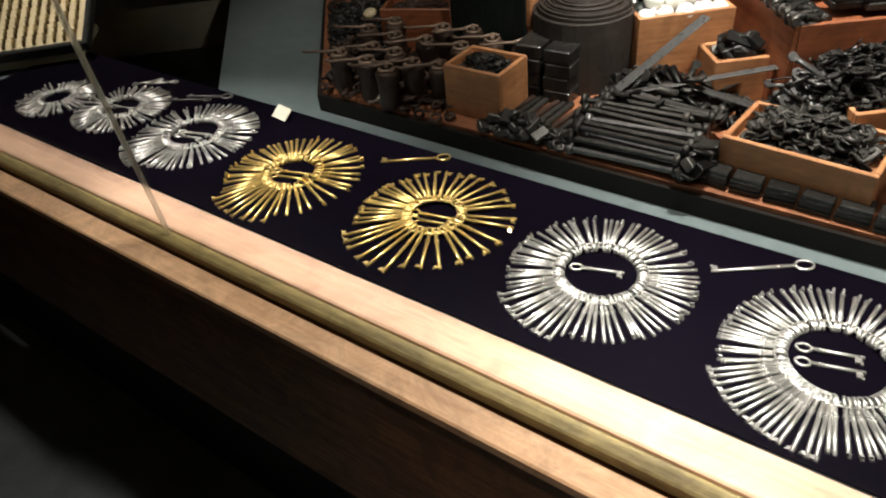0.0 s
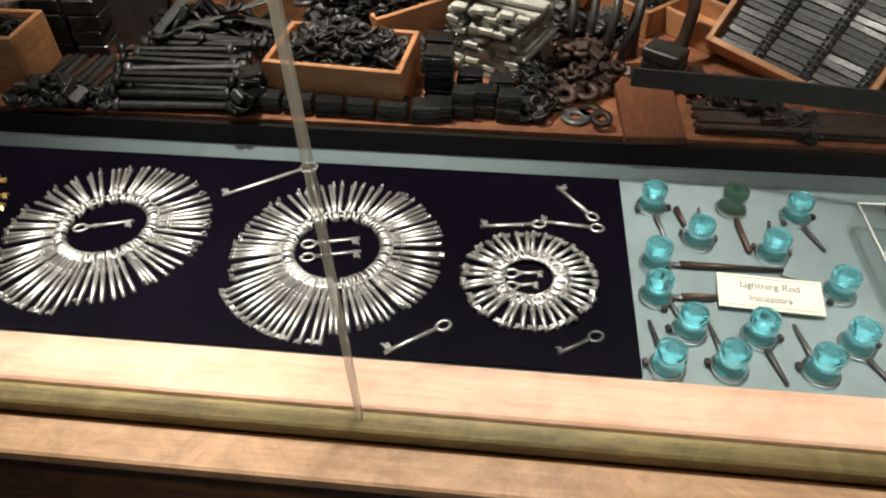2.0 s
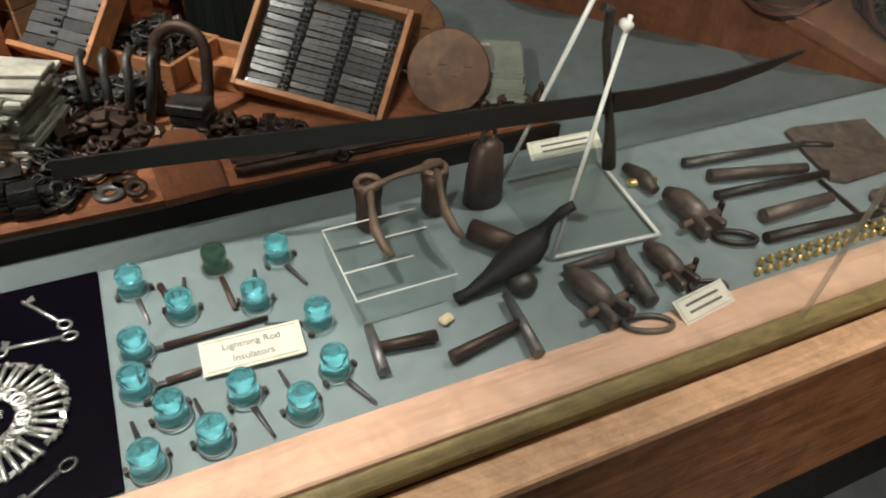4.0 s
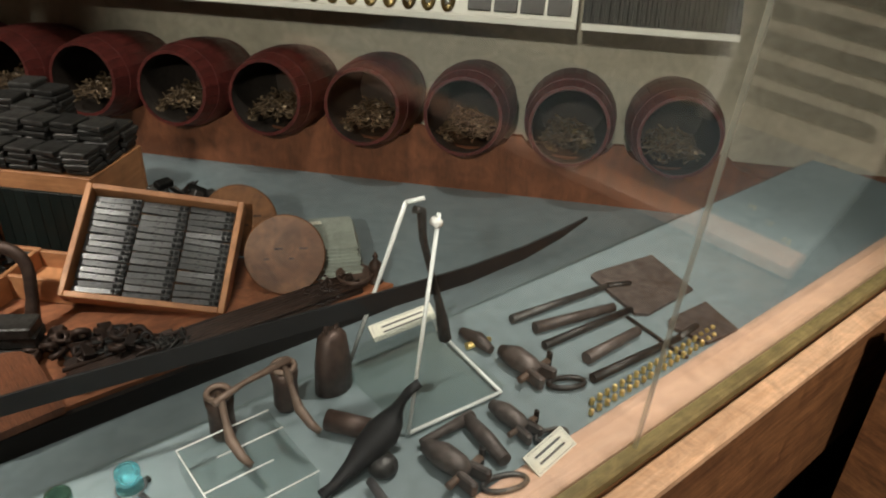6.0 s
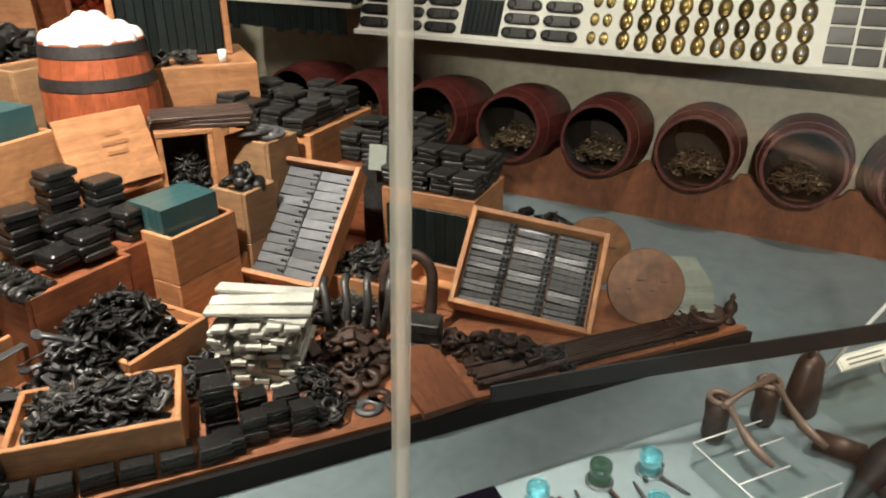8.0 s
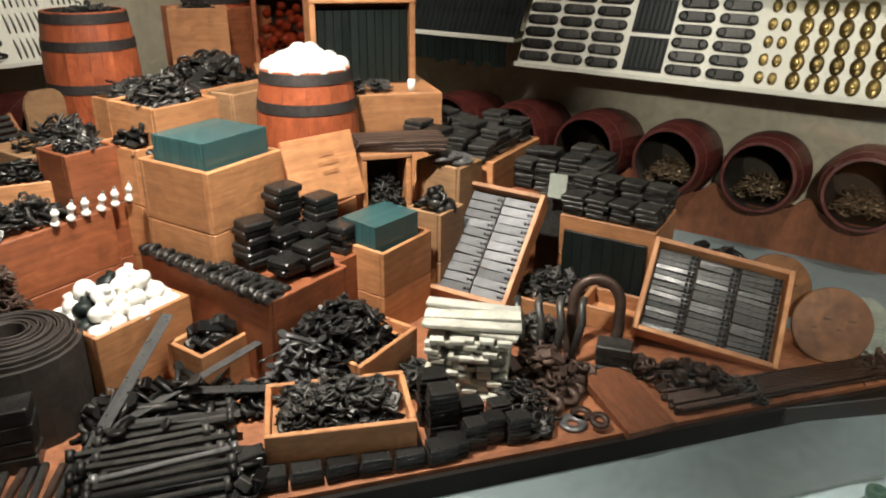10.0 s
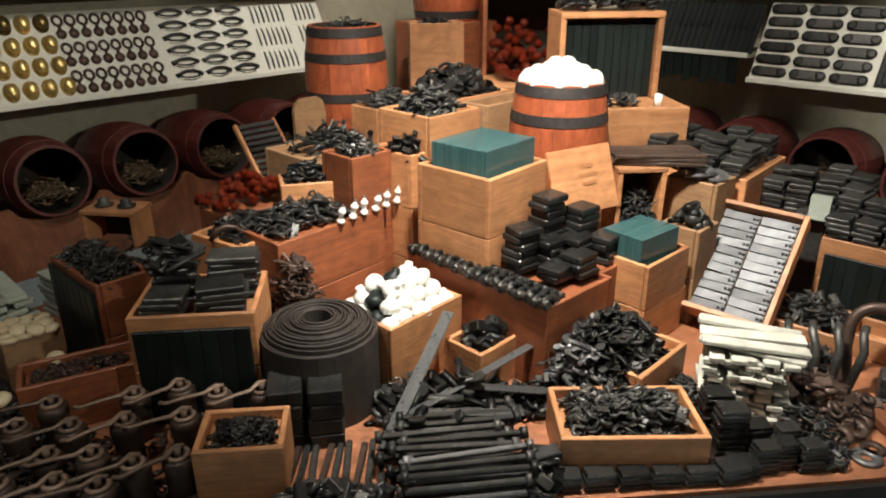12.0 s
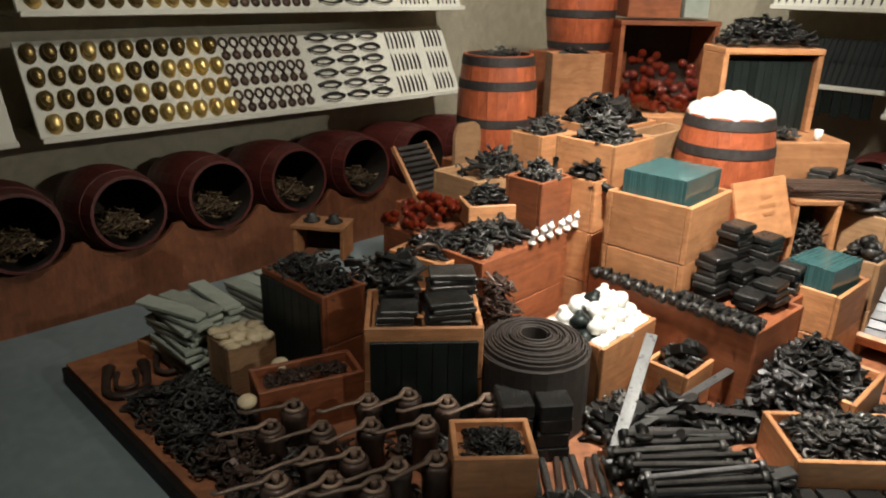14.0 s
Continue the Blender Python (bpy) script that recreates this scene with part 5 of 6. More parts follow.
for k, (x, y) in enumerate(SPOTS):
    m = at(x, y, TRAY_Z, 14 + 5 * ((k * 7) % 5))
    if k == 0:
        g.matrix_basis = m
    else:
        copy_thing(g, m)

# left end of the tray
crate("painted_tray", "shallow red-painted tray with small dark nails", -1.585, 2.01, 22, 0.29, 0.14, TRAY_Z, 0.73, RED_WOOD, 0.03)
load("iron_tacks", "small dark tacks in the red tray", "hardware", -1.585, 2.01, 22, 0.28, 0.135, 0.702, 0.025, 160, 0.025, ("nut", "bar", "hook"), BROWN_IRON, 51)
crate("wooden_box", "small box of round cream-coloured discs", -1.80, 2.20, 40, 0.155, 0.135, TRAY_Z, 0.745, PALE_WOOD, 0.03)
MD = Soup().lathe([(0.0005, -0.009), (0.02, -0.007), (0.026, 0), (0.02, 0.008), (0.0005, 0.011)], 16).mesh("cream_disc", CREAM)
rnd = random.Random(4)
for k in range(15):
    u, v = (k % 4 - 1.5) * 0.036, (k // 4 - 1.5) * 0.034
    solo("cream_disc", MD, None, "rounded cream-coloured disc in the small box", "disc", at(-1.80 + u * 0.77 - v * 0.64, 2.20 + u * 0.64 + v * 0.77, 0.738 + 0.012 * rnd.random(), 0, rnd.uniform(-22, 22), rnd.uniform(-22, 22)), "cream discs")
for (x, y) in ((-1.665, 2.06), (-1.72, 1.87)):
    solo("cream_disc", MD, None, "rounded cream-coloured disc lying on the tray", "disc", at(x, y, TRAY_Z + 0.14, 0, 20), "cream discs")
MG = Soup().box(0.25, 0.056, 0.014, I4, 0.002).mesh("grey_slat", GREY_SLAT)
for lv in range(11):
    for j in range(3):
        u = (j - 1) * 0.061
        ca, sa = math.cos(radians(-43)), math.sin(radians(-43))
        solo("stone_slat", MG, None, "grey stone slat in a rough stack", "slat", at(-1.965 - u * sa + rnd.uniform(-.012, .012), 2.32 + u * ca + rnd.uniform(-.012, .012), TRAY_Z + 0.0105 + 0.0205 * lv, -43 + rnd.uniform(-9, 9) + (14 if lv == 10 and j == 0 else 0), rnd.uniform(-5, 5), rnd.uniform(-2, 2)), "stack of stone slats")
for lv in range(7):
    for j in range(3):
        u = (j - 1) * 0.061
        solo("stone_slat", MG, None, "grey stone slat in a low stack", "slat", at(-1.80 - u * sa, 2.62 + u * ca, TRAY_Z + 0.0105 + 0.0215 * lv, -43 + rnd.uniform(-5, 5)), "low stack of stone slats")
be = crate("slate_box", "wooden box with dark slates along its side", -1.59, 2.273, -48.7, 0.32, 0.155, TRAY_Z, 0.905, RED_WOOD, 0.02)
for k in range(7):
    part("slate", Soup().box(0.0427, 0.012, 0.30, at(-0.13 + 0.043 * k, -0.084, 0.155), 0.002), SLATE, be)
load("iron_screws", "dark screws and hooks heaped on the slate box", "hardware", -1.59, 2.273, -48.7, 0.34, 0.18, 0.887, 0.06, 170, 0.045, ("hook", "bar", "ring"), IRON, 52)
db = thing("open_box", "small pine box lying open with dark discs on top", "box", at(-1.565, 2.41, 0.92, -14))
for sgn in (-1, 1):
    part("side_panel", Soup().box(0.012, 0.10, 0.095, at(sgn * 0.076, 0, 0.0475), 0.001), PINE, db)
part("top_panel", Soup().box(0.17, 0.11, 0.012, at(0, 0, 0.101), 0.001), PINE, db)
# back of the small box, darkened as its hollow would be by shade
part("back_panel", Soup().box(0.14, 0.01, 0.094, at(0, 0.044, 0.0475), 0.001), INNER_SHADE, db)
for dx in (-0.035, 0.035):
    solo("iron_finial", Soup().lathe([(0.026, 0), (0.028, 0.006), (0.014, 0.012), (0.018, 0.022), (0.0005, 0.028)], 16), IRON, "dark round iron knob on the small box", "knob", at(-1.565 + dx, 2.41 - dx * 0.25, 1.0275))
pile("iron_fittings", "dark fittings heaped behind the slate box", "hardware", -1.55, 2.52, TRAY_Z, -45, 0.20, 0.09, 0.30, 120, 0.06, ("plate", "hook", "ring"), IRON, 53)
bd = crate("slate_box", "wooden box with dark front piled with hinges", -1.262, 2.065, 0, 0.315, 0.26, TRAY_Z, 0.892, PINE, 0.03)
for k in range(7):
    part("slate", Soup().box(0.0407, 0.012, 0.27, at(-0.123 + 0.041 * k, -0.137, 0.14), 0.002), SLATE, bd)
for (x, y, r, w) in ((-1.335, 2.0, 3, 0.1), (-1.19, 2.0, 4, 0.12), (-1.33, 2.10, 5, 0.1), (-1.18, 2.12, 6, 0.13)):
    stack("hinge_leaf", "dark iron hinge leaf in a stack", "hinge", x, y, 0.866, 6, w, 0.085, 0.016, r + 1, IRON, 0.008, 8, "hinge leaves")
load("iron_hinges", "dark hinge leaves leaning on the box", "hardware", -1.33, 2.12, 0, 0.12, 0.2, 0.94, 0.06, 18, 0.10, ("bar", "plate"), IRON, 54)
pile("iron_chain", "big tangle of black chain and fittings", "hardware", -1.88, 1.985, TRAY_Z, -47, 0.22, 0.12, 0.09, 420, 0.046, ("ring", "ring", "hook", "bar"), IRON, 55)
pile("iron_chain", "tangle of dark fittings along the tray side", "hardware", -1.70, 1.75, TRAY_Z, -48, 0.15, 0.07, 0.07, 150, 0.05, ("ring", "hook", "plate"), BROWN_IRON, 56)
pile("iron_nuts", "dark parts between the grinders", "hardware", -1.42, 1.70, TRAY_Z, 0, 0.26, 0.17, 0.05, 130, 0.05, ("ring", "nut", "bar"), BROWN_IRON, 57)
for k, (x, y, r) in enumerate(((-2.15, 2.19, 1.7), (-2.15, 2.19, 0.9), (-2.05, 2.29, 1.2))):
    solo("horseshoe", horseshoe(0.55 * r), BROWN_IRON, "rusty curved iron shoe lying on the tray", "iron shoe", at(x, y, TRAY_Z + 0.012 + 0.004 * k, 200), "iron shoes")
solo("wooden_block", Soup().box(0.10, 0.05, 0.05, at(0, 0, 0.025), 0.003), PINE, "small pine block at the tray corner", "block", at(-2.13, 2.38, TRAY_Z, -40))

# ---- the front shelf: keys ----


def key_soup(length, bow, w=0.0028, bit=0.010):
    s = Soup()
    s.torus(bow, w * 0.85, at(0, 0, w), 12, 5, 0.8)
    s.tube([(bow, 0, w), (length * 0.6, 0, w), (length, 0, w)], [w * 1.1, w * 1.08, w], 7)
    for u, k in ((0.26, 1.3), (0.31, 1.15), (0.93, 1.1)):
        s.torus(w * k, w * 0.35, at(length * u, 0, w, 0, 0, 90), 8, 4)
    s.box(bit * 0.8, bit, w * 1.2, at(length - bit * 0.7, -bit * 0.6, w))
    s.box(bit * 0.3, bit * 0.5, w * 1.2, at(length - bit * 0.35, -bit * 1.1, w))
    return s


VZ = SHELF_Z + 0.0045
# centre, inner and outer radius, count, metal, and the sector of long keys: its middle and half width in degrees
RINGS = [(-0.004, 0.775, 0.066, 0.143, 84, SILVER, "silver", 243, 33), (-0.330, 0.788, 0.062, 0.141, 76, SILVER, "silver", 250, 24), (0.250, 0.744, 0.040, 0.088, 38, SILVER, "silver", 0, 0),
         (-0.636, 0.788, 0.048, 0.140, 38, BRASS, "gold-coloured", 252, 34), (-0.960, 0.772, 0.052, 0.138, 52, BRASS, "gold-coloured", 270, 30),
         (-1.272, 0.786, 0.060, 0.140, 64, SILVER, "silver", 240, 26), (-1.540, 0.788, 0.050, 0.115, 58, SILVER, "silver", 0, 0), (-1.745, 0.745, 0.042, 0.095, 48, SILVER, "silver", 0, 0)]
rnd = random.Random(21)
for (x, y, r0, r1, n, mat, word, mid, half) in RINGS:
    ring = thing("key_ring", "large ring of fanned %s skeleton keys on velvet" % word, "key ring", at(x, y, VZ), "rings of keys")
    part("wire_ring", Soup().torus(r0, 0.0022, at(0, 0, 0.004), 40, 6), mat, ring)
    part("wire_ring", Soup().torus(r0 + 0.007, 0.0016, at(0, 0, 0.006), 40, 6), mat, ring)
    meshes = [key_soup((r1 - r0) * k, 0.0078, 0.0027 if n > 50 else 0.0028, 0.0062 if n > 50 else 0.0078).mesh("key", mat) for k in (0.95, 1.0, 1.22)]
    for i in range(n):
        a = 360 * (i + rnd.uniform(-0.22, 0.22)) / n
        if word != "silver":
            # the gold-coloured keys crowd towards the west side
            a += 22 * math.sin(radians(a))
        far = abs((a - mid + 180) % 360 - 180) < half
        me = meshes[2 if far else rnd.choice((0, 1, 1))]
        roll = rnd.uniform(-15, 15) if far else rnd.uniform(-25, 25) if n < 40 else rnd.choice((75, -75, 90)) + rnd.uniform(-14, 14)
        part("key", me, None, ring, "", at(0, 0, 0.006 + 0.001 * (i % 2), a, 0, 3.0) @ at(r0, 0, 0, rnd.uniform(-1.5, 1.5), roll))
LOOSE = [(-0.194, 0.871, -0.085, 0.948, SILVER), (0.086, 0.611, 0.150, 0.658, SILVER), (0.286, 0.629, 0.330, 0.658, STEEL), (0.288, 0.934, 0.336, 0.872, SILVER), (0.182, 0.838, 0.262, 0.850, SILVER), (0.262, 0.856, 0.341, 0.849, SILVER),
         (-0.832, 0.884, -0.733, 0.953, BRASS), (-1.44, 0.90, -1.35, 0.945, STEEL), (-1.46, 0.87, -1.38, 0.91, STEEL),
         (0.022, 0.800, -0.045, 0.782, SILVER), (0.028, 0.775, -0.040, 0.757, SILVER), (-0.30, 0.806, -0.368, 0.785, SILVER), (0.268, 0.757, 0.228, 0.752, SILVER), (0.262, 0.737, 0.228, 0.730, SILVER),
         (-0.60, 0.797, -0.672, 0.782, BRASS), (-0.60, 0.780, -0.662, 0.765, BRASS), (-0.925, 0.785, -0.995, 0.765, BRASS), (-0.925, 0.768, -0.99, 0.748, BRASS),
         (-1.235, 0.800, -1.305, 0.78, SILVER), (-1.24, 0.78, -1.30, 0.765, SILVER), (-1.51, 0.80, -1.565, 0.785, SILVER), (-1.60, 0.90, -1.54, 0.94, SILVER), (-1.63, 0.88, -1.585, 0.93, SILVER)]
for k, (x0, y0, x1, y1, mat) in enumerate(LOOSE):
    d = math.hypot(x1 - x0, y1 - y0)
    # the bow lies at the second end
    solo("skeleton_key", key_soup(d, 0.013 if d > 0.09 else 0.009, 0.0026, 0.010 if d > 0.06 else 0.007), mat, "loose old skeleton key lying on velvet", "key", at(x1, y1, VZ, math.degrees(math.atan2(y0 - y1, x0 - x1))), "loose keys")
solo("label_card", Soup().box(0.046, 0.030, 0.003, at(0, 0.015, 0.0015), 0), PAPER, "small blank cream card on the velvet", "card", at(-1.153, 0.922, VZ, -8, 38))
solo("label_card", Soup().box(0.075, 0.042, 0.003, at(0, 0.021, 0.0015), 0), PAPER, "cream card leaning on the tray edge", "card", at(-1.45, 1.545, TRAY_Z + 0.001, -4, 48))

# lightning rod insulators
ins = thing("glass_insulator", "aqua glass lightning rod insulator with iron bracket", "insulator", group="glass insulators")
PROFILE = [(r * 0.84, h * 0.84) for r, h in [(0.0005, 0.0), (0.019, 0.0), (0.0210, 0.001), (0.0215, 0.004), (0.0215, 0.012), (0.0205, 0.0145), (0.0175, 0.017), (0.0165, 0.020), (0.0165, 0.024), (0.0180, 0.027), (0.0205, 0.030), (0.0205, 0.041), (0.0195, 0.0445), (0.0165, 0.046), (0.0105, 0.046), (0.0090, 0.044), (0.0085, 0.030), (0.0070, 0.029), (0.0005, 0.029)]]
part("glass", Soup().lathe(PROFILE, 22), AQUA, ins).visible_shadow = False
part("bracket_ring", Soup().torus(0.0200, 0.0015, at(0, 0, 0.005), 20, 6), STEEL, ins, "worn iron ring")
part("bracket_stem", Soup().tube([(0.0, -0.020, 0.004), (0.0, -0.035, 0.0035), (0.0, -0.070, 0.003)], [0.0042, 0.0034, 0.0022], 6, I4, False, 0.35), STEEL, ins, "worn iron stem")
for sgn in (-1, 1):
    part("bracket_ear", Soup().box(0.005, 0.008, 0.007, at(sgn * 0.0225, -0.008, 0.005)), IRON, ins)
INS = [(0.421, 0.913, 10), (0.616, 0.906, 20), (0.475, 0.845, 170), (0.567, 0.826, 170), (0.414, 0.796, 90), (0.408, 0.738, 90), (0.441, 0.685, 200), (0.634, 0.764, 250), (0.521, 0.684, 15), (0.630, 0.680, 25), (0.408, 0.628, 190), (0.478, 0.634, 190), (0.579, 0.638, 190)]
for k, (x, y, yaw) in enumerate(INS):
    m = at(x, y - 0.004, SHELF_Z, yaw)
    if k == 0:
        ins.matrix_basis = m
    else:
        copy_thing(ins, m)
g2 = thing("glass_insulator", "dark olive glass insulator with iron bracket", "insulator", at(0.532, 0.913, SHELF_Z, 5), "glass insulators")
part("glass", Soup().lathe(PROFILE, 22), OLIVE_GLASS, g2).visible_shadow = False
part("bracket_ring", Soup().torus(0.0200, 0.0015, at(0, 0, 0.005), 20, 6), STEEL, g2)
part("bracket_stem", Soup().tube([(0.0, -0.024, 0.005), (0.0, -0.09, 0.004)], 0.004, 6, I4, False, 0.6), BROWN_IRON, g2)
for (x0, y0, x1, y1) in ((0.445, 0.792, 0.575, 0.793), (0.440, 0.735, 0.50, 0.74), (0.455, 0.905, 0.462, 0.87)):
    solo("iron_pin", Soup().tube([(x0, y0, SHELF_Z + 0.004), (x1, y1, SHELF_Z + 0.004)], [0.005, 0.003], 6), BROWN_IRON, "thin rusty iron pin lying on the shelf", "iron pin", group="iron pins")


def card(name, label, m, w, h, lines):
    t = thing(name, label, "card", m)
    part("sheet", Soup().box(w, h, 0.003, at(0, 0, 0.0015), 0), PAPER, t)
    part("border", Soup().tube([(-w * 0.46, -h * 0.42, 0.0033), (w * 0.46, -h * 0.42, 0.0033), (w * 0.46, h * 0.42, 0.0033), (-w * 0.46, h * 0.42, 0.0033)], 0.0004, 4, I4, True), INK, t)
    for k, line in enumerate(lines):
        if line:
            cu = bpy.data.curves.new("lettering", "FONT")
            cu.body, cu.size, cu.align_x, cu.align_y, cu.extrude = line, h * 0.27, "CENTER", "CENTER", 0.0002
            cu.materials.append(INK)
            o = new("lettering", cu)
            o.parent = t
            o.matrix_basis = at(0, h * (0.19 - 0.38 * k), 0.0033)
        else:
            part("text_bar", Soup().box(w * 0.66, h * 0.10, 0.0004, at(0, h * (0.16 - 0.30 * k), 0.0033), 0), INK, t)
    return t


card("name_card", "cream name card with printed words on the shelf", at(0.545, 0.742, SHELF_Z + 0.010, -3, 12), 0.124, 0.048, ["Lightning Rod", "Insulators"])
card("name_card", "small cream card with faded print on the shelf", at(1.13, 0.597, SHELF_Z + 0.008, 8, 24), 0.095, 0.036, ["", ""])
card("name_card", "cream card standing on the clear stand", at(1.10, 0.93, SHELF_Z + 0.066, -2, 40), 0.13, 0.03, ["", ""])

# clear stands
st = thing("acrylic_stand", "clear acrylic block stand with bright edges", "stand", at(0.75, 0.812, SHELF_Z))
part("block", Soup().box(0.14, 0.15, 0.045, at(0, 0, 0.0225), 0.002), ACRYLIC, st)
# near-white stands in for the light caught in the acrylic's cut edges
EDGE = material("acrylic_edge_shine", (0.80, 0.82, 0.78), (0.70, 0.72, 0.68), 0.25, bump=0)
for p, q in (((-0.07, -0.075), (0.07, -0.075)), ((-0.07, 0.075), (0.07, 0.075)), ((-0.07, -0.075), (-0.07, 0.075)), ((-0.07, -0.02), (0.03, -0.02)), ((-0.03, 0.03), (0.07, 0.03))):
    part("edge", Soup().tube([(*p, 0.046), (*q, 0.046)], 0.0014, 5), EDGE, st, "cut edge with its shine painted pale")
s2 = thing("acrylic_easel", "tall clear acrylic easel with bright slanted edges", "stand", at(0, 0, 0))
part("base_sheet", Soup().box(0.20, 0.20, 0.005, at(1.085, 0.85, SHELF_Z + 0.003), 0.001), ACRYLIC, s2)
part("back_sheet", prism([(-0.10, -0.001), (0.10, -0.001), (0.10, 0.001), (-0.10, 0.001)], 0, 0.10), ACRYLIC, s2, "", at(1.09, 0.94, SHELF_Z + 0.006, 0, 30))
# easel edges: pale bars carry the painted shine
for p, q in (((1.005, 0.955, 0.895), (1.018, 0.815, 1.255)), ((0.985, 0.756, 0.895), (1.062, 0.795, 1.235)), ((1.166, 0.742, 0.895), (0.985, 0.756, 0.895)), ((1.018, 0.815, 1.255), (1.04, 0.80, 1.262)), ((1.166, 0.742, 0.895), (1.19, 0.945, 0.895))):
    part("edge", Soup().tube([p, q], 0.0035, 6), EDGE, s2, "cut edge with its shine painted pale")
part("peg", Soup().lathe([(0.0005, 0), (0.007, 0), (0.007, 0.014), (0.0005, 0.015)], 14), PORCELAIN, s2, "", at(1.052, 0.795, 1.226, 0, 90))
solo("hanging_hook", Soup().tube([(1.034, 0.815, 1.240), (1.046, 0.815, 1.235), (1.050, 0.815, 1.19), (1.066, 0.816, 1.13), (1.088, 0.818, 1.06), (1.098, 0.82, 1.02), (1.105, 0.82, 0.985)], [0.006, 0.007, 0.006, 0.005, 0.007, 0.010, 0.011], 8), IRON, "dark iron hook hanging on the easel", "iron hook")
blade = thing("long_blade", "very long black curved blade resting on the easel", "blade")
bp = [(0.371, 0.972, 1.06), (0.55, 0.942, 1.066), (0.75, 0.902, 1.072), (0.913, 0.866, 1.080), (1.03, 0.838, 1.088), (1.14, 0.812, 1.098), (1.24, 0.79, 1.116), (1.31, 0.778, 1.134), (1.361, 0.77, 1.152)]
hw = [0.013, 0.015, 0.016, 0.016, 0.016, 0.015, 0.012, 0.008, 0.002]
s = Soup()
s.grid([[(x, y - 0.002, z - w), (x, y + 0.002, z - w), (x, y + 0.002, z + w), (x, y - 0.002, z + w)] for (x, y, z), w in zip(bp, hw)], I4, False)
part("blade_body", s, BOARD_BLACK, blade)

# handles, bell, lever and tools on the shelf
for (x, y) in ((0.762, 0.925), (0.868, 0.925)):
    hp = thing("iron_pull", "rusty iron pull with a curved arm", "iron pull", at(x, y, SHELF_Z), "iron pulls")
    part("cup", Soup().lathe([(0.016, 0), (0.020, 0.01), (0.019, 0.05), (0.022, 0.072), (0.014, 0.078), (0.0005, 0.078)], 16), BROWN_IRON, hp)
    part("arm", Soup().tube([(0, 0, 0.080), (-0.004, -0.02, 0.086), (-0.012, -0.05, 0.076), (-0.02, -0.085, 0.066), (-0.018, -0.115, 0.058), (-0.012, -0.13, 0.052)], [0.005, 0.006, 0.005, 0.008, 0.007, 0.005], 8), LIGHT_RUST, hp)
    part("eye", Soup().torus(0.017, 0.005, at(0, 0, 0.082), 14, 6), LIGHT_RUST, hp)
solo("iron_link", Soup().tube([(0.745, 0.90, 0.978), (0.80, 0.915, 0.98), (0.88, 0.93, 0.976)], [0.006, 0.0045, 0.007], 8), LIGHT_RUST, "rusty iron link joining the pulls", "iron link")
bell = thing("cow_bell", "brown iron cowbell standing on the shelf", "bell", at(0.955, 0.925, SHELF_Z, 15))
part("body", Soup().lathe([(0.036, 0), (0.034, 0.05), (0.027, 0.10), (0.016, 0.112), (0.0005, 0.113)], 16, Matrix.Diagonal((1, 0.75, 1, 1))), BROWN_IRON, bell)
part("loop", Soup().torus(0.013, 0.004, at(0, 0, 0.12, 0, 90), 12, 6), BROWN_IRON, bell)
solo("iron_roller", Soup().tube([(0.895, 0.845, 0.907), (0.938, 0.785, 0.907)], 0.017, 14), BROWN_IRON, "rusty iron roller lying on the shelf", "iron roller")
lv = thing("lever_tool", "black cast iron lever tool with a curved handle", "lever tool")
part("lever", Soup().tube([(0.816, 0.728, 0.899), (0.836, 0.730, 0.902), (0.872, 0.738, 0.910), (0.905, 0.746, 0.920), (0.935, 0.752, 0.930), (0.955, 0.757, 0.941), (0.964, 0.757, 0.955), (0.969, 0.752, 0.972), (0.978, 0.746, 0.990), (0.992, 0.741, 1.001)], [0.009, 0.008, 0.014, 0.024, 0.027, 0.020, 0.012, 0.009, 0.0085, 0.008], 14, I4, False, 0.8), BOARD_BLACK, lv)
part("foot", Soup().lathe([(0.018, 0), (0.022, 0.006), (0.022, 0.014), (0.016, 0.024), (0.0005, 0.027)], 18), IRON, lv, "", at(0.914, 0.722, SHELF_Z))
for nm, bar, stem, mt in (("tee_tool", ((0.689, 0.722), (0.681, 0.645)), ((0.688, 0.685), (0.764, 0.675)), STEEL), ("tee_tool", ((0.882, 0.708), (0.871, 0.599)), ((0.876, 0.655), (0.767, 0.636)), STEEL)):
    t = thing(nm, "old steel tee-shaped tool lying on the shelf", "tool", group="tee tools")
    z = SHELF_Z + 0.012
    part("head", Soup().tube([(*bar[0], z), (*bar[1], z)], [0.0065, 0.0085], 10), mt, t)
    part("stem", Soup().tube([(*stem[0], z), (*stem[1], z)], [0.0065, 0.0085], 10), BROWN_IRON, t, "rusty round stem")
solo("cork_piece", Soup().box(0.02, 0.014, 0.01, at(0, 0, 0.005), 0.003), CREAM, "small tan chip lying on the shelf", "chip", at(0.79, 0.702, SHELF_Z, 20))
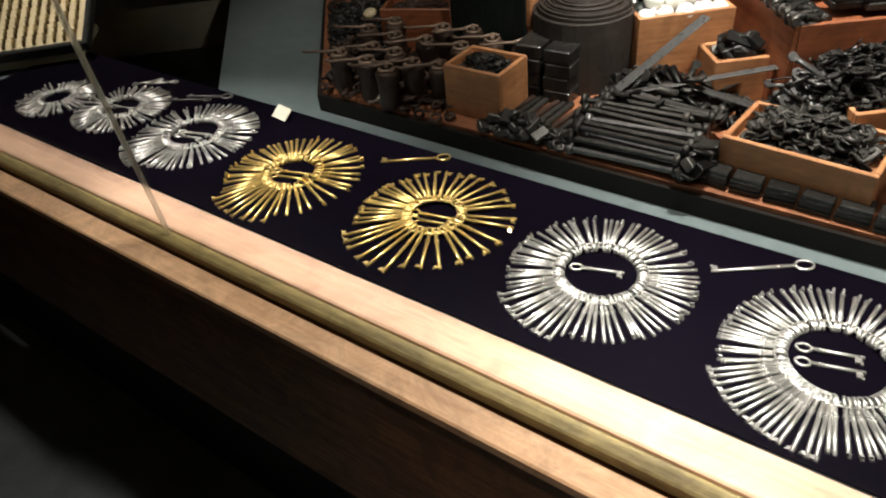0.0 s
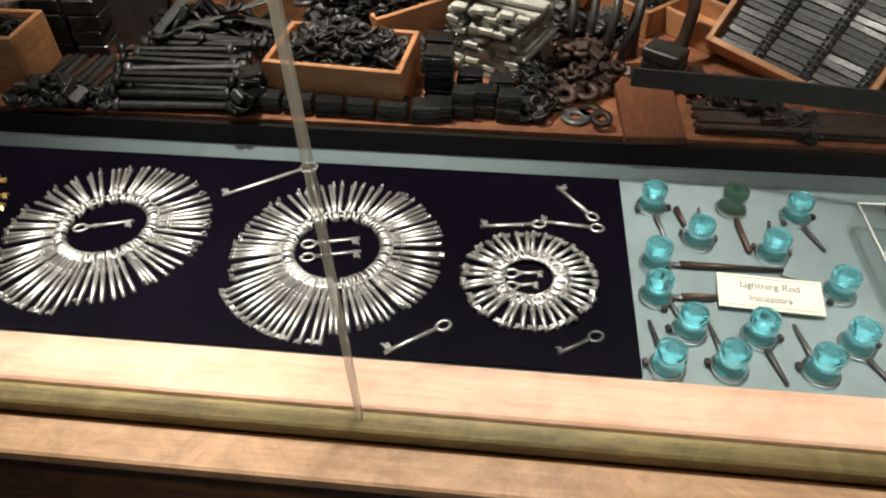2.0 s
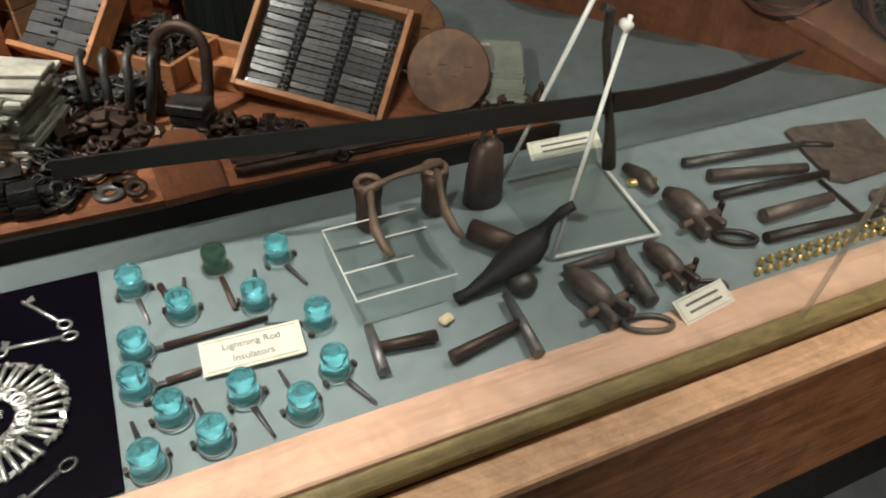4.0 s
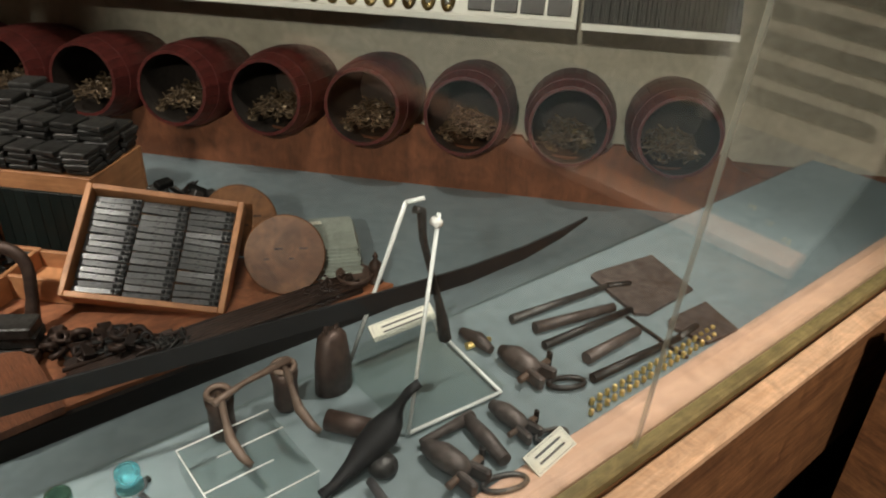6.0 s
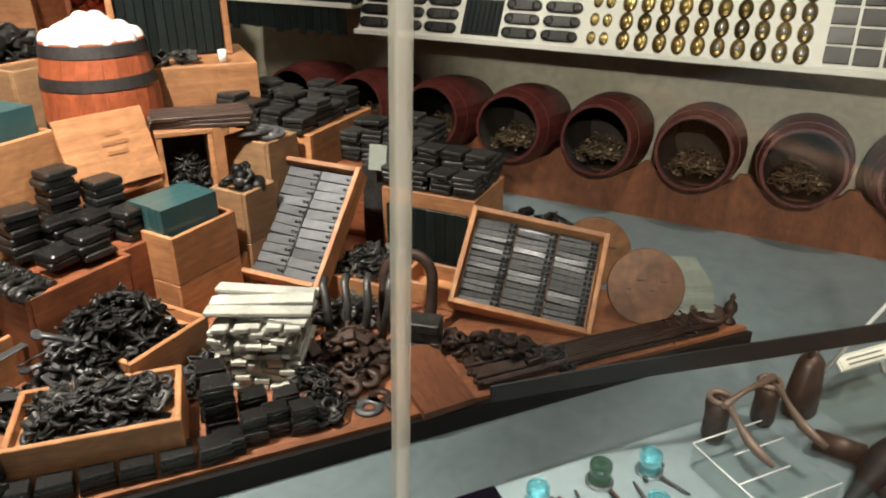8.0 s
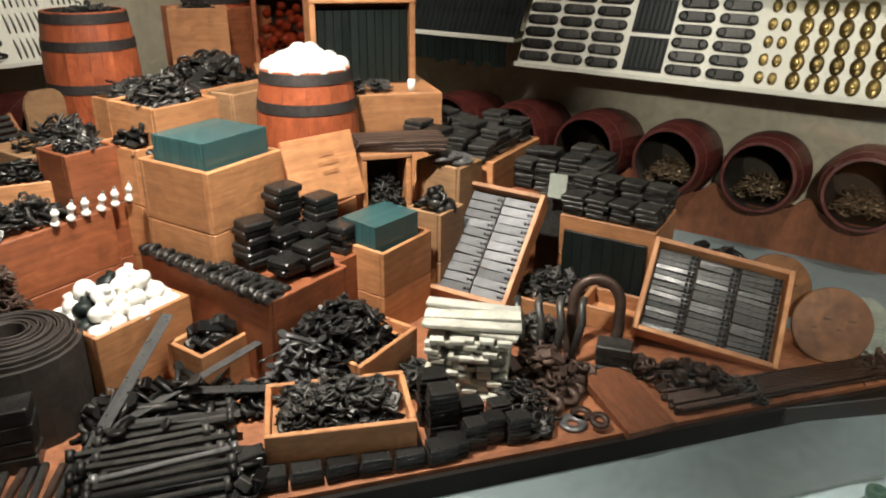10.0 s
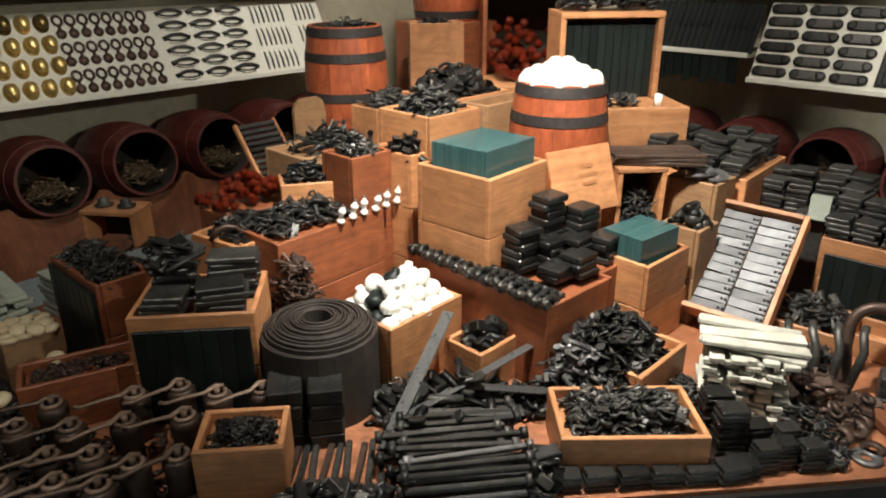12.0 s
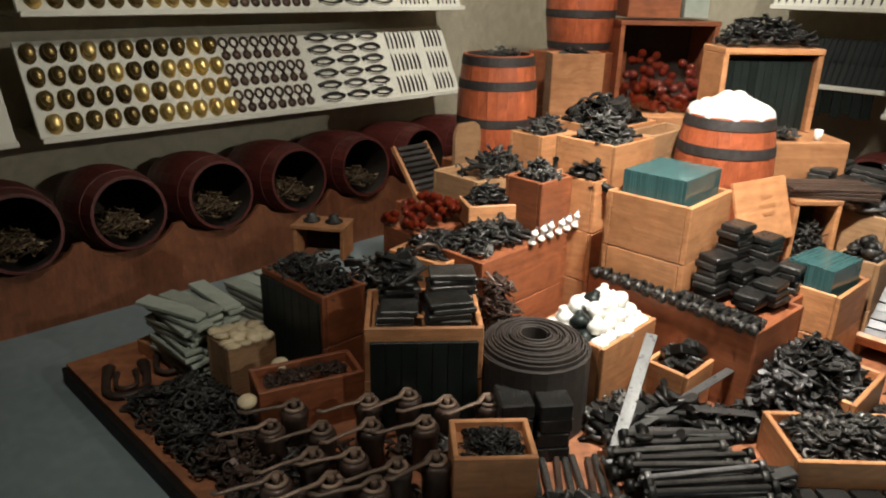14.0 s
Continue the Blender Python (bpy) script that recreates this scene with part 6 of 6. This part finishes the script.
TOOLS = [([(0.986, 0.724), (1.03, 0.724), (1.086, 0.723)], [0.008, 0.009, 0.013], TOOL_IRON), ([(1.074, 0.722), (1.068, 0.67), (1.061, 0.621)], [0.012, 0.016, 0.013], TOOL_IRON),
         ([(1.215, 0.905), (1.225, 0.868), (1.222, 0.829)], [0.010, 0.017, 0.009], TOOL_IRON), ([(1.20, 0.87), (1.25, 0.862)], [0.008, 0.006], BRASS),
         ([(1.324, 0.882), (1.572, 0.853)], [0.011, 0.007], IRON), ([(1.338, 0.833), (1.517, 0.791)], [0.014, 0.011], TOOL_IRON), ([(1.316, 0.787), (1.544, 0.768)], [0.010, 0.008], IRON), ([(1.346, 0.713), (1.491, 0.711)], [0.014, 0.011], TOOL_IRON), ([(1.314, 0.671), (1.537, 0.652)], [0.011, 0.008], IRON), ([(1.522, 0.76), (1.506, 0.611)], [0.004, 0.004], IRON)]
for pts2, rr, mt in TOOLS:
    rr = [q * 0.85 for q in rr]
    solo("hand_tool", Soup().tube([(x, y, SHELF_Z + max(rr) * 0.9) for x, y in pts2], rr, 10), mt, "old dark iron hand tool lying on the shelf", "tool", group="hand tools")


def hand_vise(p, q, end, k):
    """A stubby vise lying from p to q, with a wire loop that reaches to end."""
    d = Vector((q[0] - p[0], q[1] - p[1], 0))
    n, yaw = d.length, math.degrees(math.atan2(d.y, d.x))
    t = thing("hand_vise", "old rusty hand vise with a dark wire loop", "vise", at(p[0], p[1], SHELF_Z, yaw), "hand vises")
    part("body", Soup().tube([(0, 0, 0.014 * k), (n * 0.3, 0, 0.018 * k), (n * 0.62, 0, 0.017 * k), (n * 0.75, 0, 0.013 * k)], [0.010 * k, 0.018 * k, 0.016 * k, 0.011 * k], 10), TOOL_IRON, t)
    for sgn in (-1, 1):
        part("jaw", Soup().box(n * 0.34, 0.011 * k, 0.022 * k, at(n * 0.84, sgn * 0.013 * k, 0.013 * k, sgn * 7), 0.003), TOOL_IRON, t)
    part("screw", Soup().tube([(n * 0.7, -0.034 * k, 0.014 * k), (n * 0.7, 0.034 * k, 0.014 * k)], 0.0055 * k, 8), LIGHT_RUST, t)
    part("wing", Soup().box(0.010 * k, 0.006, 0.030 * k, at(n * 0.7, 0.036 * k, 0.016 * k), 0.002), IRON, t)
    e = Matrix.Rotation(radians(-yaw), 4, "Z") @ Vector((end[0] - p[0], end[1] - p[1], 0))
    mid, half = (e + Vector((n, 0, 0))) / 2, (e - Vector((n, 0, 0))).length / 2
    turn = math.degrees(math.atan2(e.y, e.x - n))
    part("loop", Soup().torus(half, 0.0042 * k, at(mid.x, mid.y, 0.006, turn), 20, 6, 0.42), IRON, t, "dark wire loop")
    return t


hand_vise((0.983, 0.712), (1.004, 0.606), (1.067, 0.582), 1.1)
hand_vise((1.127, 0.723), (1.133, 0.628), (1.186, 0.613), 0.9)
hand_vise((1.233, 0.815), (1.244, 0.708), (1.300, 0.676), 1.15)
for corners, neck in ((((1.578, 0.902), (1.600, 0.908), (1.765, 0.882), (1.715, 0.740), (1.560, 0.738), (1.540, 0.755)), ((1.572, 0.853), (1.62, 0.83))), (((1.560, 0.690), (1.580, 0.704), (1.694, 0.696), (1.66, 0.602), (1.572, 0.612)), ((1.537, 0.652), (1.60, 0.655)))):
    shovel = thing("shovel_blade", "flat rusty shovel blade with a short neck on the shelf", "tool blade", group="tool blades")
    part("blade", prism(corners, SHELF_Z + 0.001, SHELF_Z + 0.007), TOOL_IRON, shovel)
    part("neck", Soup().tube([(*neck[0], SHELF_Z + 0.010), (*neck[1], SHELF_Z + 0.011)], [0.008, 0.006], 8, I4, False, 0.6), IRON, shovel)
MBE = Soup().lathe([(0.003, 0), (0.005, 0.003), (0.003, 0.006), (0.005, 0.010), (0.003, 0.013), (0.0005, 0.014)], 10).mesh("brass_fitting", BRASS)
for row in range(2):
    for k in range(19):
        solo("brass_fitting", MBE, None, "tiny turned brass fitting standing in a row", "brass fitting", at(1.25 + 0.0195 * k + 0.02 * row, 0.618 + 0.016 * row, SHELF_Z), "rows of brass fittings")

# a second case round the corner, beside the viewer, that the front glass mirrors
sc = thing("side_case", "second wooden display case with a pale rim and glass", "display case", at(1.79, -0.45, 0, -10.8))
part("front_panel", Soup().box(0.02, 1.75, 0.86, at(0, 0, 0.43), 0.003), DARK_PANEL, sc)
part("rim_board", Soup().box(0.09, 1.75, 0.03, at(0.03, 0, 0.885), 0.003), RIM_WOOD, sc, "pale worn wooden rim board")
part("shelf_board", Soup().box(0.7, 1.75, 0.02, at(0.43, 0, 0.86), 0.002), FLOOR_BLUE, sc)
part("back_board", Soup().box(0.02, 1.75, 1.2, at(0.79, 0, 1.45), 0.002), WALL_PAINT, sc, "cream back board")
part("corner_post", Soup().box(0.05, 0.05, 1.25, at(0.74, 0.36, 1.48), 0.003), BOARD_WHITE, sc, "white corner post")
for row in range(12):
    for k in range(3):
        part("dark_plate", M_LONG, None, sc, "", at(0.775, 0.47 + 0.14 * k, 0.98 + 0.085 * row, -90, 90))
for k in range(14):
    solo("brass_fitting", MBE, None, "tiny turned brass fitting on the side case shelf", "brass fitting", at(1.79, -0.45, 0.871, -10.8) @ at(0.14 + 0.05 * (k % 3), 0.82 - 0.06 * k, 0), "brass fittings on the side shelf")

cb = thing("brass_display", "dark-edged slanted board of small brass hooks on a pale base", "display board", at(-2.083, 0.750, SHELF_Z, 45.7))
SL = at(0, 0, 0.045, 0, 20)
part("base", Soup().box(0.48, 0.22, 0.028, at(0.0, 0.12, 0.015), 0.006), SHELF_GREY, cb, "pale olive base block")
part("panel", Soup().box(0.52, 0.30, 0.012, SL @ at(0, 0.15, 0), 0.001), CREAM, cb, "tan board")
for x in (-0.268, 0.268):
    part("edge", Soup().box(0.016, 0.332, 0.03, SL @ at(x, 0.15, 0.004), 0.003), BOARD_BLACK, cb, "black edge strip")
for y in (-0.008, 0.308):
    part("edge", Soup().box(0.519, 0.016, 0.03, SL @ at(0, y, 0.004), 0.003), BOARD_BLACK, cb, "black edge strip")
hk2 = Soup()
hk2.tube([(0, -0.012, 0.008), (0, 0.0, 0.016), (0, 0.012, 0.010), (0, 0.016, 0.02)], 0.0045, 6)
HB = hk2.mesh("brass_hook", OLD_BRASS)
for row in range(7):
    for k in range(19):
        part("brass_hook", HB, None, cb, "", SL @ at(-0.24 + 0.0265 * k, 0.03 + 0.040 * row, 0.0))
